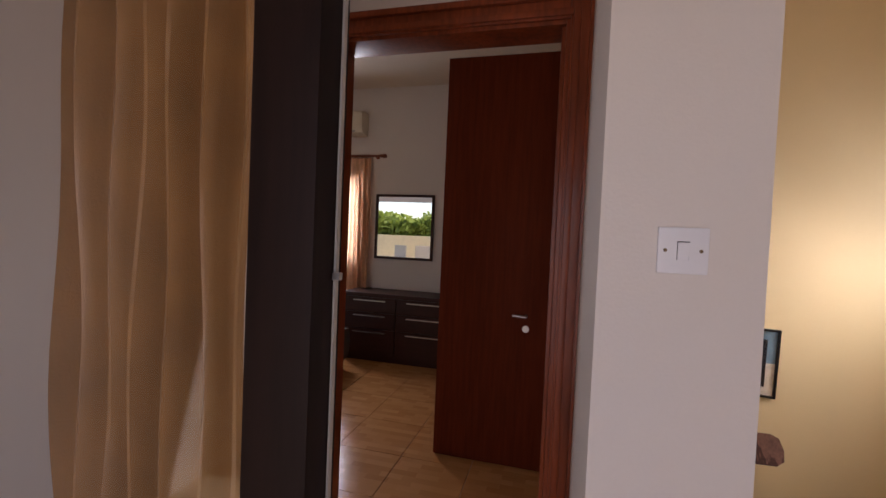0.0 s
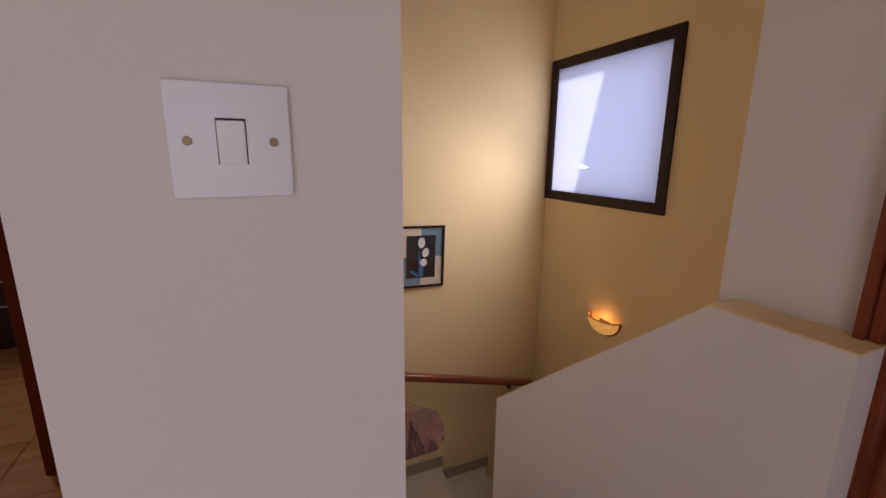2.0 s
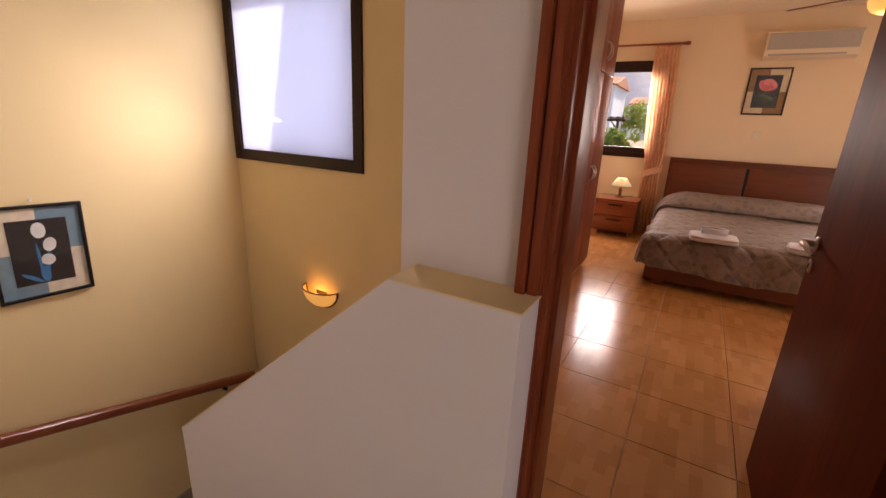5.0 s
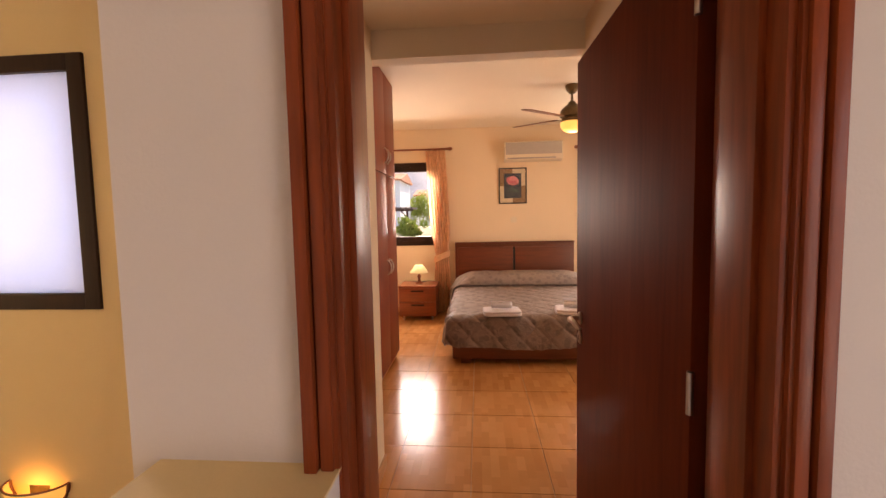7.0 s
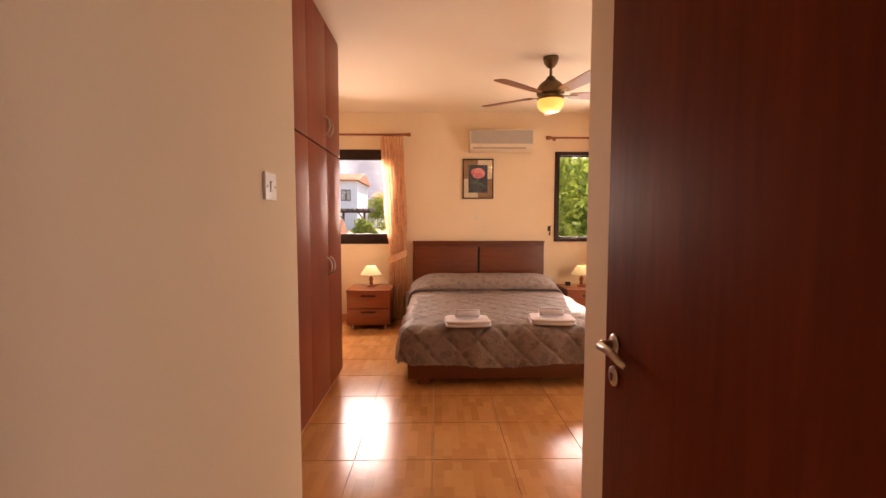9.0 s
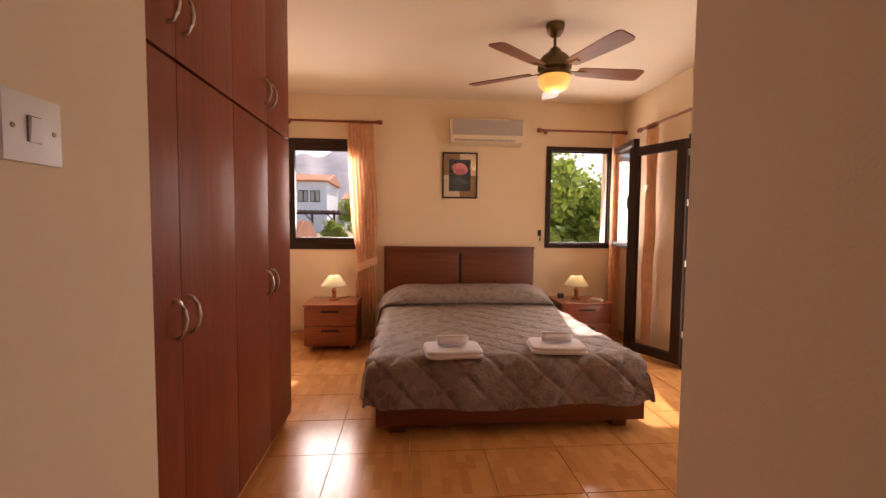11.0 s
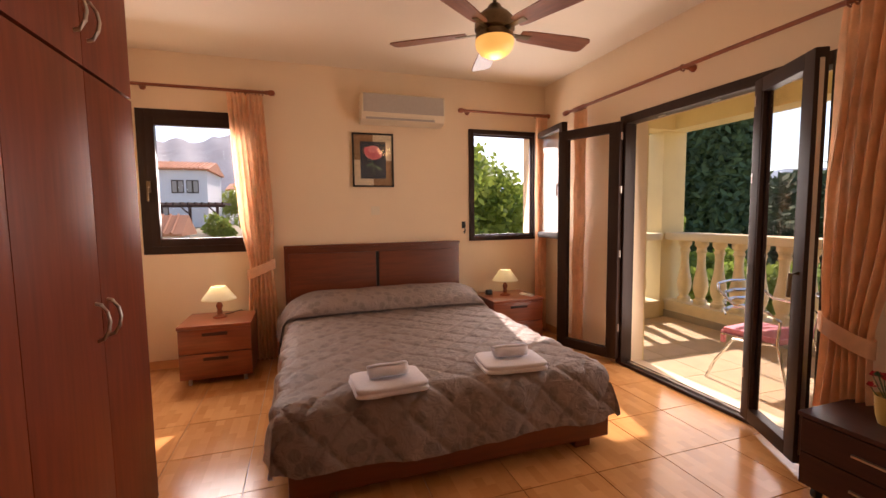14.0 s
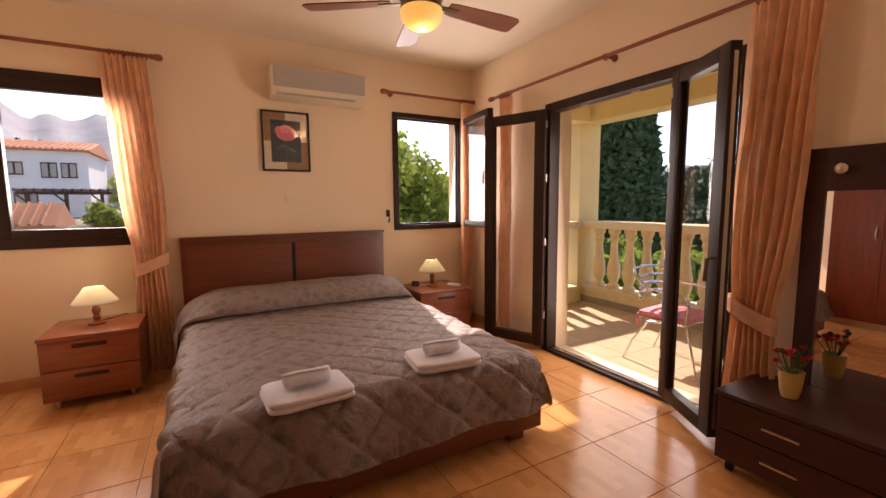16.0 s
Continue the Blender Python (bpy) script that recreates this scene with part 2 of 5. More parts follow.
M_GREYBED = mat("grey_bedspread", (0.10, 0.095, 0.10), 0.9, var=0.15, scale=15)
M_PAVE = mat("pale_paving", (0.6, 0.55, 0.45), 0.8, var=0.1, scale=1)


def cover_mat():
    m = mat("quilted_bedspread", (0.235, 0.175, 0.15), 0.62, var=0.12, scale=9, bump=0.25, bscale=300)
    n, l = m.node_tree.nodes, m.node_tree.links
    p = n["Principled BSDF"]
    was = p.inputs["Base Color"].links[0].from_socket
    co = n.new("ShaderNodeTexCoord")
    v = n.new("ShaderNodeTexVoronoi")
    v.inputs["Scale"].default_value, v.inputs["Randomness"].default_value = 13.0, 0.85
    l.new(co.outputs["Object"], v.inputs["Vector"])
    r = n.new("ShaderNodeValToRGB")
    r.color_ramp.elements[0].position, r.color_ramp.elements[1].position = 0.34, 0.42
    r.color_ramp.elements[0].color, r.color_ramp.elements[1].color = (0.74, 0.73, 0.73, 1), (1.08, 1.08, 1.08, 1)
    l.new(v.outputs["Distance"], r.inputs["Fac"])
    mx = n.new("ShaderNodeMix")
    mx.data_type, mx.blend_type = "RGBA", "MULTIPLY"
    mx.inputs[0].default_value = 0.75
    l.new(was, mx.inputs[6])
    l.new(r.outputs["Color"], mx.inputs[7])
    l.new(mx.outputs[2], p.inputs["Base Color"])
    # creases of the cloth over its weave
    cr = n.new("ShaderNodeTexNoise")
    cr.inputs["Scale"].default_value, cr.inputs["Detail"].default_value, cr.inputs["Distortion"].default_value = 16.0, 6.0, 1.6
    l.new(co.outputs["Object"], cr.inputs["Vector"])
    b = n.new("ShaderNodeBump")
    b.inputs["Strength"].default_value, b.inputs["Distance"].default_value = 0.7, 0.02
    l.new(cr.outputs["Fac"], b.inputs["Height"])
    l.new(p.inputs["Normal"].links[0].from_socket, b.inputs["Normal"])
    l.new(b.outputs["Normal"], p.inputs["Normal"])
    return m


M_COVER = cover_mat()


# ---- builders ----
def mesh_of(bm, name, material, smooth=False):
    me = bpy.data.meshes.new(name)
    bmesh.ops.recalc_face_normals(bm, faces=bm.faces)
    bm.to_mesh(me)
    bm.free()
    me.materials.append(material)
    if smooth:
        for p in me.polygons:
            p.use_smooth = True
        me.set_sharp_from_angle(angle=radians(40))
    return me


def part(name, bm, material, parent=None, label="", smooth=False):
    ob = new(name, mesh_of(bm, name, material, smooth))
    if parent:
        ob.parent = parent
    return tagged(ob, label)


def thing(name, label, category, at=(0, 0, 0), group="", kind="", rz=0):
    ob = new(name)
    ob.empty_display_size = 0.1
    ob.matrix_basis = pose(*at, 0, 0, rz)
    return tagged(ob, label, category, group, kind)


def box(bm, x0, x1, y0, y1, z0, z1, bevel=0.0):
    r = bmesh.ops.create_cube(bm, size=1)
    vs = r["verts"]
    for v in vs:
        v.co = Vector(((x0 + x1) / 2 + v.co.x * (x1 - x0), (y0 + y1) / 2 + v.co.y * (y1 - y0), (z0 + z1) / 2 + v.co.z * (z1 - z0)))
    if bevel:
        es = list({e for v in vs for e in v.link_edges})
        bmesh.ops.bevel(bm, geom=es, offset=bevel, segments=2, affect="EDGES", profile=0.7)
    return bm


def B(x0, x1, y0, y1, z0, z1, bevel=0.0):
    return box(bmesh.new(), x0, x1, y0, y1, z0, z1, bevel)


def prism(bm, plan, z0, z1):
    lo = [bm.verts.new((x, y, z0)) for x, y in plan]
    hi = [bm.verts.new((x, y, z1)) for x, y in plan]
    k = len(plan)
    bm.faces.new(lo[::-1])
    bm.faces.new(hi)
    for i in range(k):
        bm.faces.new((lo[i], lo[(i + 1) % k], hi[(i + 1) % k], hi[i]))
    return bm


def side_prism(bm, profile, axis, a0, a1):
    """A profile of two coordinates pushed along an axis ('x': y,z; 'y': x,z)."""
    def at(u, w, a):
        return (a, u, w) if axis == "x" else (u, a, w)
    lo = [bm.verts.new(at(u, w, a0)) for u, w in profile]
    hi = [bm.verts.new(at(u, w, a1)) for u, w in profile]
    k = len(profile)
    bm.faces.new(lo[::-1])
    bm.faces.new(hi)
    for i in range(k):
        bm.faces.new((lo[i], lo[(i + 1) % k], hi[(i + 1) % k], hi[i]))
    return bm


def lathe(bm, profile, at=(0, 0, 0), seg=20):
    rings = []
    for r, z in profile:
        rings.append([bm.verts.new((at[0] + r * math.cos(2 * math.pi * i / seg), at[1] + r * math.sin(2 * math.pi * i / seg), at[2] + z)) for i in range(seg)])
    for a, b in zip(rings, rings[1:]):
        for i in range(seg):
            bm.faces.new((a[i], a[(i + 1) % seg], b[(i + 1) % seg], b[i]))
    bm.faces.new(rings[0][::-1])
    bm.faces.new(rings[-1])
    return bm


def tube(bm, pts, r, seg=10):
    pts = [Vector(p) for p in pts]
    rings = []
    for i, p in enumerate(pts):
        d = (pts[min(i + 1, len(pts) - 1)] - pts[max(i - 1, 0)]).normalized()
        up = Vector((0, 0, 1)) if abs(d.z) < 0.9 else Vector((1, 0, 0))
        a = d.cross(up).normalized()
        b = d.cross(a).normalized()
        rr = r[i] if isinstance(r, (list, tuple)) else r
        rings.append([bm.verts.new(p + a * rr * math.cos(2 * math.pi * k / seg) + b * rr * math.sin(2 * math.pi * k / seg)) for k in range(seg)])
    for p, q in zip(rings, rings[1:]):
        for i in range(seg):
            bm.faces.new((p[i], p[(i + 1) % seg], q[(i + 1) % seg], q[i]))
    bm.faces.new(rings[0][::-1])
    bm.faces.new(rings[-1])
    return bm


def structure(name, bm, material, label, category="wall"):
    return tagged(part(name, bm, material), label, category, kind="structure")


def wall_with_hole(axis, t0, t1, a0, a1, z0, z1, holes):
    """A wall across axis from t0 to t1, along the other axis a0..a1, with holes (b0, b1, w0, w1) in order."""
    bm = bmesh.new()

    def put(u0, u1, w0, w1):
        if u1 - u0 > 1e-4 and w1 - w0 > 1e-4:
            if axis == "x":
                box(bm, t0, t1, u0, u1, w0, w1)
            else:
                box(bm, u0, u1, t0, t1, w0, w1)
    u = a0
    for b0, b1, w0, w1 in holes:
        put(u, b0, z0, z1)
        put(b0, b1, z0, w0)
        put(b0, b1, w1, z1)
        u = b1
    put(u, a1, z0, z1)
    return bm


def frame_bars(make, name, u0, u1, w0, w1, width, material, parent, bottom=True):
    """Four bars round an opening; make(u0, u1, w0, w1) gives the bmesh of one bar."""
    part(name, make(u0, u0 + width, w0, w1), material, parent, smooth=True)
    part(name, make(u1 - width, u1, w0, w1), material, parent, smooth=True)
    part(name, make(u0 + width, u1 - width, w1 - width, w1), material, parent, smooth=True)
    if bottom:
        part(name, make(u0 + width, u1 - width, w0, w0 + width), material, parent, smooth=True)


# ---- the house: walls, floors, ceilings ----
structure("wall_stair_west", prism(bmesh.new(), [(-0.03, 0.47), (0.25, 0.47), (0.13, 3.1), (-0.03, 3.1)], -3.0, 3.4), M_LAND, "pale plastered wall end with a light switch beside the stairs")
structure("wall_stair_north", B(-0.06, 2.6, 3.1, 3.28, -3.0, 3.4), M_STAIR, "plastered stairwell wall with a picture, warm light in its yellow colour")
structure("wall_stair_east", wall_with_hole("x", 2.42, 2.58, 0.85, 3.1, -3.0, 3.4, [(1.95, 3.06, 1.09, 2.12)]), M_STAIR, "plastered stairwell wall with a frosted window, warm light in its yellow colour")
structure("wall_stair_south", B(1.56, 3.01, 0.81, 0.87, -3.0, 3.4), M_WALL, "cream plastered wall between stairs and bedroom passage")
structure("wall_door", wall_with_hole("x", 1.38, 1.56, -1.7, 0.87, -3.0, 3.4, [(-0.22, 0.50, 0.0, 2.06)]), M_LAND, "pale plastered landing wall with the bedroom doorway")
structure("wall_passage_south", B(1.56, 3.08, -0.45, -0.31, 0.0, 2.75), M_WALL, "cream plastered passage wall behind the open door")
structure("wall_bedroom_west", B(2.94, 3.08, -2.21, -0.45, 0.0, 2.75), M_WALL, "cream plastered bedroom wall")
structure("wall_bedroom_east", wall_with_hole("x", 7.05, 7.3, -2.46, 2.1, -3.2, 2.95, [(-2.08, -1.31, 1.07, 2.22), (0.79, 1.71, 1.04, 2.24)]), M_WALL, "cream plastered headboard wall with two windows")
structure("wall_bedroom_south", wall_with_hole("y", -2.46, -2.21, 2.94, 7.05, -3.2, 2.95, [(4.25, 5.79, 0.0, 2.12)]), M_WALL, "cream plastered wall with the balcony doorway")
# raised to 3.7 and run to x 2.58 unseen, shading the frosted pane
structure("wall_bedroom_north", B(2.58, 7.05, 1.95, 2.1, -3.2, 3.7), M_WALL, "cream plastered bedroom wall behind the wardrobe, extended unseen to shade the stair window")
# the part above the ceiling is added to block sun as well
structure("wall_wardrobe_end", B(2.95, 3.01, 0.87, 1.95, 0.0, 3.7), M_WALL, "cream plastered wall beside the wardrobe, raised unseen to shade the stair window")
# doorway here is unseen, added for the landing's daylight
structure("wall_landing_south", wall_with_hole("y", -1.85, -1.7, -2.0, 1.56, 0.0, 3.4, [(-1.2, 0.4, 0.0, 2.15)]), M_LAND, "pale plastered landing wall with an unseen doorway added to let daylight in")
structure("wall_landing_west", B(-2.15, -2.0, -1.85, 1.0, 0.0, 3.4), M_LAND, "pale plastered landing wall")
structure("wall_room_south", wall_with_hole("y", 1.0, 1.12, -5.0, -0.03, 0.0, 3.2, [(-3.9, -2.5, 0.0, 2.1), (-0.93, -0.085, 0.0, 2.13)]), M_LAND, "pale plastered wall with a doorway to the second bedroom")
structure("wall_room_north", wall_with_hole("y", 4.4, 4.6, -5.0, -0.06, -0.2, 3.3, [(-3.35, -2.42, 1.03, 2.15)]), M_LAND, "pale plastered wall of the second bedroom with a window")
structure("wall_room_west", B(-5.15, -5.0, 1.0, 4.6, 0.0, 3.2), M_LAND, "pale plastered wall of the second bedroom")
structure("wall_room_east", B(-0.06, 0.0, 3.28, 4.6, 0.0, 3.2), M_LAND, "pale plastered wall of the second bedroom")
structure("ceiling_bedroom", B(3.01, 7.05, -2.21, 1.95, 2.75, 2.95), M_CEIL, "smooth cream bedroom ceiling", "ceiling")
structure("ceiling_passage", B(1.56, 3.0, -0.31, 0.81, 2.43, 2.6), M_CEIL, "lower passage ceiling", "ceiling")
structure("beam_passage", B(3.0, 3.1, -0.45, 1.08, 2.28, 2.75), M_CEIL, "plastered downstand at the end of the passage", "beam")
structure("ceiling_landing", B(-2.15, 2.6, -1.85, 3.28, 3.4, 3.6), M_CEIL, "smooth cream ceiling over landing and stairs", "ceiling")
structure("ceiling_room", B(-5.15, 0.0, 1.0, 4.6, 3.2, 3.35), M_CEIL, "pale ceiling of the second bedroom", "ceiling")

FLOOR = structure("floor_bedroom", B(1.38, 7.05, -2.21, 1.95, -0.2, -0.006), M_GROUT, "glossy parquet-patterned orange ceramic tile floor", "floor")
BFLOOR = structure("floor_balcony", B(2.94, 7.3, -4.5, -2.21, -0.22, -0.03), M_GROUT, "sunlit balcony floor of beige stone tiles", "floor")
RFLOOR = structure("floor_room", B(-5.0, -0.06, 1.0, 4.4, -0.2, -0.006), M_GROUT, "tiled floor of the second bedroom", "floor")
structure("floor_landing", B(-2.0, 1.38, -1.7, 0.72, -0.2, 0.0), M_STEP, "beige stone landing floor", "floor")
structure("floor_landing_strip", B(-2.0, -0.06, 0.72, 1.0, -0.2, 0.0), M_STEP, "beige stone landing floor", "floor")

# stairs
RISE = 0.172
EDGES = (0.72, 0.955, 1.15, 1.335, 1.515, 1.715)
stairs = thing("staircase", "turning staircase of beige stone treads with stepped skirting", "stairs", kind="structure")
for i, y in enumerate(EDGES):
    z = 0.115 - RISE * (i + 1)
    y2 = EDGES[i + 1] if i < 5 else 1.89
    part("tread", B(0.1, 1.255, y - 0.02, y2 + 0.02, z - 0.035, z, 0.004), M_STEP, stairs)
    part("riser", B(0.1, 1.25, y, y + 0.02, z - 0.01, z + RISE - 0.03), M_STEP, stairs)
    part("skirting", B(1.243, 1.2555, y + 0.0, y2 + 0.012, z, z + 0.105), M_SKIRT, stairs)
    xw = 0.25 - 0.12 * (y - 0.47) / 2.63
    part("skirting", B(xw - 0.03, xw + 0.008, y, y2 + 0.012, z, z + 0.105), M_SKIRT, stairs)
PIV = (1.3, 1.9)
FAN = [(0.1, 2.25), (0.36, 3.1), (0.95, 3.1), (1.45, 3.1), (1.92, 3.1), (2.42, 2.75), (2.42, 2.2)]
for i in range(6):
    z = -1.03 - 0.148 * i
    plan = [PIV, FAN[i], FAN[i + 1]]
    if i == 0:
        plan = [PIV, (1.255, 1.89), (0.1, 1.89), (0.1, 3.1), FAN[1]]
    if i == 4:
        plan = [PIV, FAN[4], (2.42, 3.1), FAN[5]]
    part("winder", prism(bmesh.new(), plan[::-1], z - 0.2, z), M_STEP, stairs)
    if i == 0:
        part("skirting", B(0.12, 0.40, 3.088, 3.102, z, z + 0.105), M_SKIRT, stairs)
        part("skirting", B(0.12, 0.165, 1.9, 3.09, z, z + 0.105), M_SKIRT, stairs)
    elif i < 4:
        part("skirting", B(FAN[i][0] + 0.0, FAN[i + 1][0] + 0.015, 3.088, 3.102, z, z + 0.105), M_SKIRT, stairs)
for i in range(7):
    z = -1.94 - RISE * i
    part("tread", B(1.39, 2.42, 2.2 - 0.2 * (i + 1), 2.2 - 0.2 * i, z - 0.2, z), M_STEP, stairs)
structure("floor_stair_foot", B(-0.1, 2.6, 0.3, 3.2, -3.2, -3.0), M_STEP, "stone floor at the foot of the stairs", "floor")

# solid parapet following the flight
bm = side_prism(bmesh.new(), [(0.49, -0.3), (0.49, 1.006), (0.815, 1.006), (1.895, 0.09), (1.895, -2.6), (0.86, -2.6), (0.86, -0.3)], "x", 1.256, 1.378)
structure("parapet", bm, M_LAND, "solid plastered stair parapet with a sloping top", "parapet")
# thin sheet giving the parapet's top the warm-lit tone
structure("parapet_cap", side_prism(bmesh.new(), [(0.488, 1.006), (0.488, 1.011), (0.816, 1.011), (1.897, 0.095), (1.897, 0.09), (0.815, 1.006)], "x", 1.2545, 1.38), M_STAIR, "top of the stair parapet in the warm-lit plaster colour", "parapet")

# skirting of the bedroom
for n, bm in (("baseboard_east", B(7.038, 7.05, 1.38, 1.95, 0, 0.075)), ("baseboard_east_middle", B(7.038, 7.05, -2.2, -1.1, 0, 0.075)), ("baseboard_south", B(5.84, 7.03, -2.21, -2.198, 0, 0.075)),
              ("baseboard_passage", B(1.6, 3.08, -0.31, -0.298, 0, 0.075)), ("baseboard_passage_north", B(1.6, 3.01, 0.798, 0.81, 0, 0.075))):
    structure(n, bm, M_SKIRTB, "orange ceramic tile skirting", "baseboard")


def door_casing(name, axis, face, other, u0, u1, top, w, label):
    """Lining and moulded casing round a doorway in a wall across axis."""
    t = thing(name, label, "door frame", kind="structure")

    def bar(a0, a1, t0, t1, z0, z1, bev):
        return B(t0, t1, a0, a1, z0, z1, bev) if axis == "x" else B(a0, a1, t0, t1, z0, z1, bev)
    lo, hi = min(face, other), max(face, other)
    for a0, a1 in ((u0, u0 + 0.025), (u1 - 0.025, u1)):
        part("lining", bar(a0, a1, lo - 0.004, hi + 0.004, 0, top, 0.004), M_FRAMEWOOD, t, smooth=True)
    part("lining", bar(u0 + 0.025, u1 - 0.025, lo - 0.004, hi + 0.004, top - 0.025, top, 0.004), M_FRAMEWOOD, t, smooth=True)
    mid = (lo + hi) / 2
    for a0, a1 in ((u0 + 0.025, u0 + 0.038), (u1 - 0.038, u1 - 0.025)):
        part("stop", bar(a0, a1, mid - 0.05, mid + 0.05, 0, top - 0.025, 0.003), M_FRAMEWOOD, t, smooth=True)
    for f, s in ((lo, -1), (hi, 1)):
        for k, (o0, o1, d) in enumerate(((0.0, w, 0.014), (0.008, 0.03, 0.022), (w - 0.028, w - 0.006, 0.03))):
            t0, t1 = sorted((f + s * 0.001 * k, f + s * d))
            part("casing", bar(u0 - o1 + 0.012, u0 - o0 + 0.012, t0, t1, 0, top + o1 - 0.012, 0.005), M_FRAMEWOOD, t, smooth=True)
            part("casing", bar(u1 + o0 - 0.012, u1 + o1 - 0.012, t0, t1, 0, top + o1 - 0.012, 0.005), M_FRAMEWOOD, t, smooth=True)
            part("casing", bar(u0 - o0 + 0.012, u1 + o0 - 0.012, t0, t1, top + o0 - 0.012, top + o1 - 0.012, 0.005), M_FRAMEWOOD, t, smooth=True)
    return t


door_casing("door_frame_1", "x", 1.38, 1.56, -0.22, 0.50, 2.06, 0.062, "dark red varnished wooden frame of the bedroom doorway")
door_casing("door_frame_2", "y", 1.0, 1.12, -0.93, -0.085, 2.13, 0.085, "dark red varnished wooden frame of the second bedroom doorway")


def door_leaf(name, hinge, rz, width, height, label):
    d = thing(name, label, "door", (*hinge, 0.008), kind="structure", rz=rz)
    part("leaf", B(0, width, -0.02, 0.02, 0, height, 0.003), M_LEAF, d, smooth=True)
    for s in (1, -1):
        h = part("door_handle", tube(bmesh.new(), [(width - 0.06, s * 0.02, 1.0), (width - 0.06, s * 0.055, 1.0), (width - 0.075, s * 0.066, 1.0), (width - 0.12, s * 0.068, 1.004), (width - 0.17, s * 0.062, 0.992), (width - 0.185, s * 0.055, 0.985)], [0.011, 0.011, 0.011, 0.01, 0.009, 0.007], 12), M_STEEL, d, "brushed steel lever handle", True)
        part("rose", lathe(bmesh.new(), [(0.026, 0), (0.026, 0.006), (0.02, 0.01)], seg=20), M_STEEL, h, "", True).matrix_local = pose(width - 0.06, s * 0.0205, 1.0, -90 * s, 0, 0)
        part("keyhole_plate", lathe(bmesh.new(), [(0.025, 0), (0.025, 0.006), (0.019, 0.009)], seg=20), M_STEEL, d, "round steel keyhole plate", True).matrix_local = pose(width - 0.06, s * 0.0205, 0.92, -90 * s, 0, 0)
        part("keyhole", B(width - 0.063, width - 0.057, min(s * 0.029, s * 0.031), max(s * 0.029, s * 0.031), 0.909, 0.929), M_BLACK, d)
    for z in (0.25, 1.0, 1.8):
        part("hinge", lathe(bmesh.new(), [(0.007, 0), (0.007, 0.09)], (-0.004, 0.022, z), 10), M_STEEL, d, "", True)
    return d


door_leaf("door_1", (1.6, -0.2), 1.5, 0.9, 2.03, "dark red veneered bedroom door standing open against the passage wall")
cw = thing("tall_cupboard", "tall dark brown cupboard with a lever handle in the second bedroom", "cupboard", (-0.42, 2.24, 0))
part("body", B(-0.395, 0.34, 0.021, 0.6, 0.0, 2.56), M_LEAF, cw)
part("door", B(-0.395, 0.34, -0.004, 0.02, 0.02, 2.56, 0.003), M_LEAF, cw, smooth=True)
hh = part("handle", tube(bmesh.new(), [(0.16, -0.004, 0.96), (0.16, -0.045, 0.96), (0.08, -0.05, 0.965)], 0.009, 10), M_STEEL, cw, "steel lever handle", True)
part("keyhole_plate", lathe(bmesh.new(), [(0.022, 0), (0.02, 0.006)], seg=16), M_STEEL, hh, "", True).matrix_local = pose(0.16, -0.004, 0.88, 90, 0, 0)


# ---- windows and glazed doors ----
def fixed_window_x(name, x0, x1, y0, y1, z0, z1, w, glass, label, sash=True):
    t = thing(name, label, "window", kind="structure")
    mk = lambda a, b, c, d: B(x0, x1, a, b, c, d, 0.004)
    frame_bars(mk, "window_frame", y0, y1, z0, z1, w, M_UPVC, t)
    if sash:
        frame_bars(lambda a, b, c, d: B(x0 - 0.012, x1 - 0.02, a, b, c, d, 0.006), "sash", y0 + w, y1 - w, z0 + w, z1 - w, w, M_UPVC, t)
        w = 2 * w
    p = part("pane", B((x0 + x1) / 2 - 0.004, (x0 + x1) / 2 + 0.004, y0 + w, y1 - w, z0 + w, z1 - w), glass, t)
    p.visible_shadow = glass is not M_GLASS
    return t


sw = fixed_window_x("window_1", 2.405, 2.45, 1.91, 3.098, 1.055, 2.155, 0.072, M_FROST, "square frosted stairwell window in a dark brown frame", sash=False)
w1 = fixed_window_x("window_2", 7.035, 7.10, 0.77, 1.727, 1.02, 2.262, 0.068, M_GLASS, "dark brown framed bedroom window, closed")
hd = part("handle", tube(bmesh.new(), [(7.02, 1.655, 1.60), (7.0, 1.655, 1.60), (6.985, 1.655, 1.59), (6.985, 1.655, 1.48)], 0.009), M_BRONZE, w1, "brass window handle", True)
part("handle_plate", B(7.012, 7.024, 1.64, 1.67, 1.55, 1.65, 0.004), M_BRONZE, hd)
w2 = thing("window_3", "dark brown framed bedroom window with its sash open inwards", "window", kind="structure")
frame_bars(lambda a, b, c, d: B(7.035, 7.10, a, b, c, d, 0.004), "window_frame", -2.1, -1.285, 1.05, 2.24, 0.05, M_UPVC, w2)
frame_bars(lambda a, b, c, d: B(7.06, 7.085, a, b, c, d, 0.003), "rebate", -2.05, -1.335, 1.10, 2.19, 0.018, M_UPVC, w2)


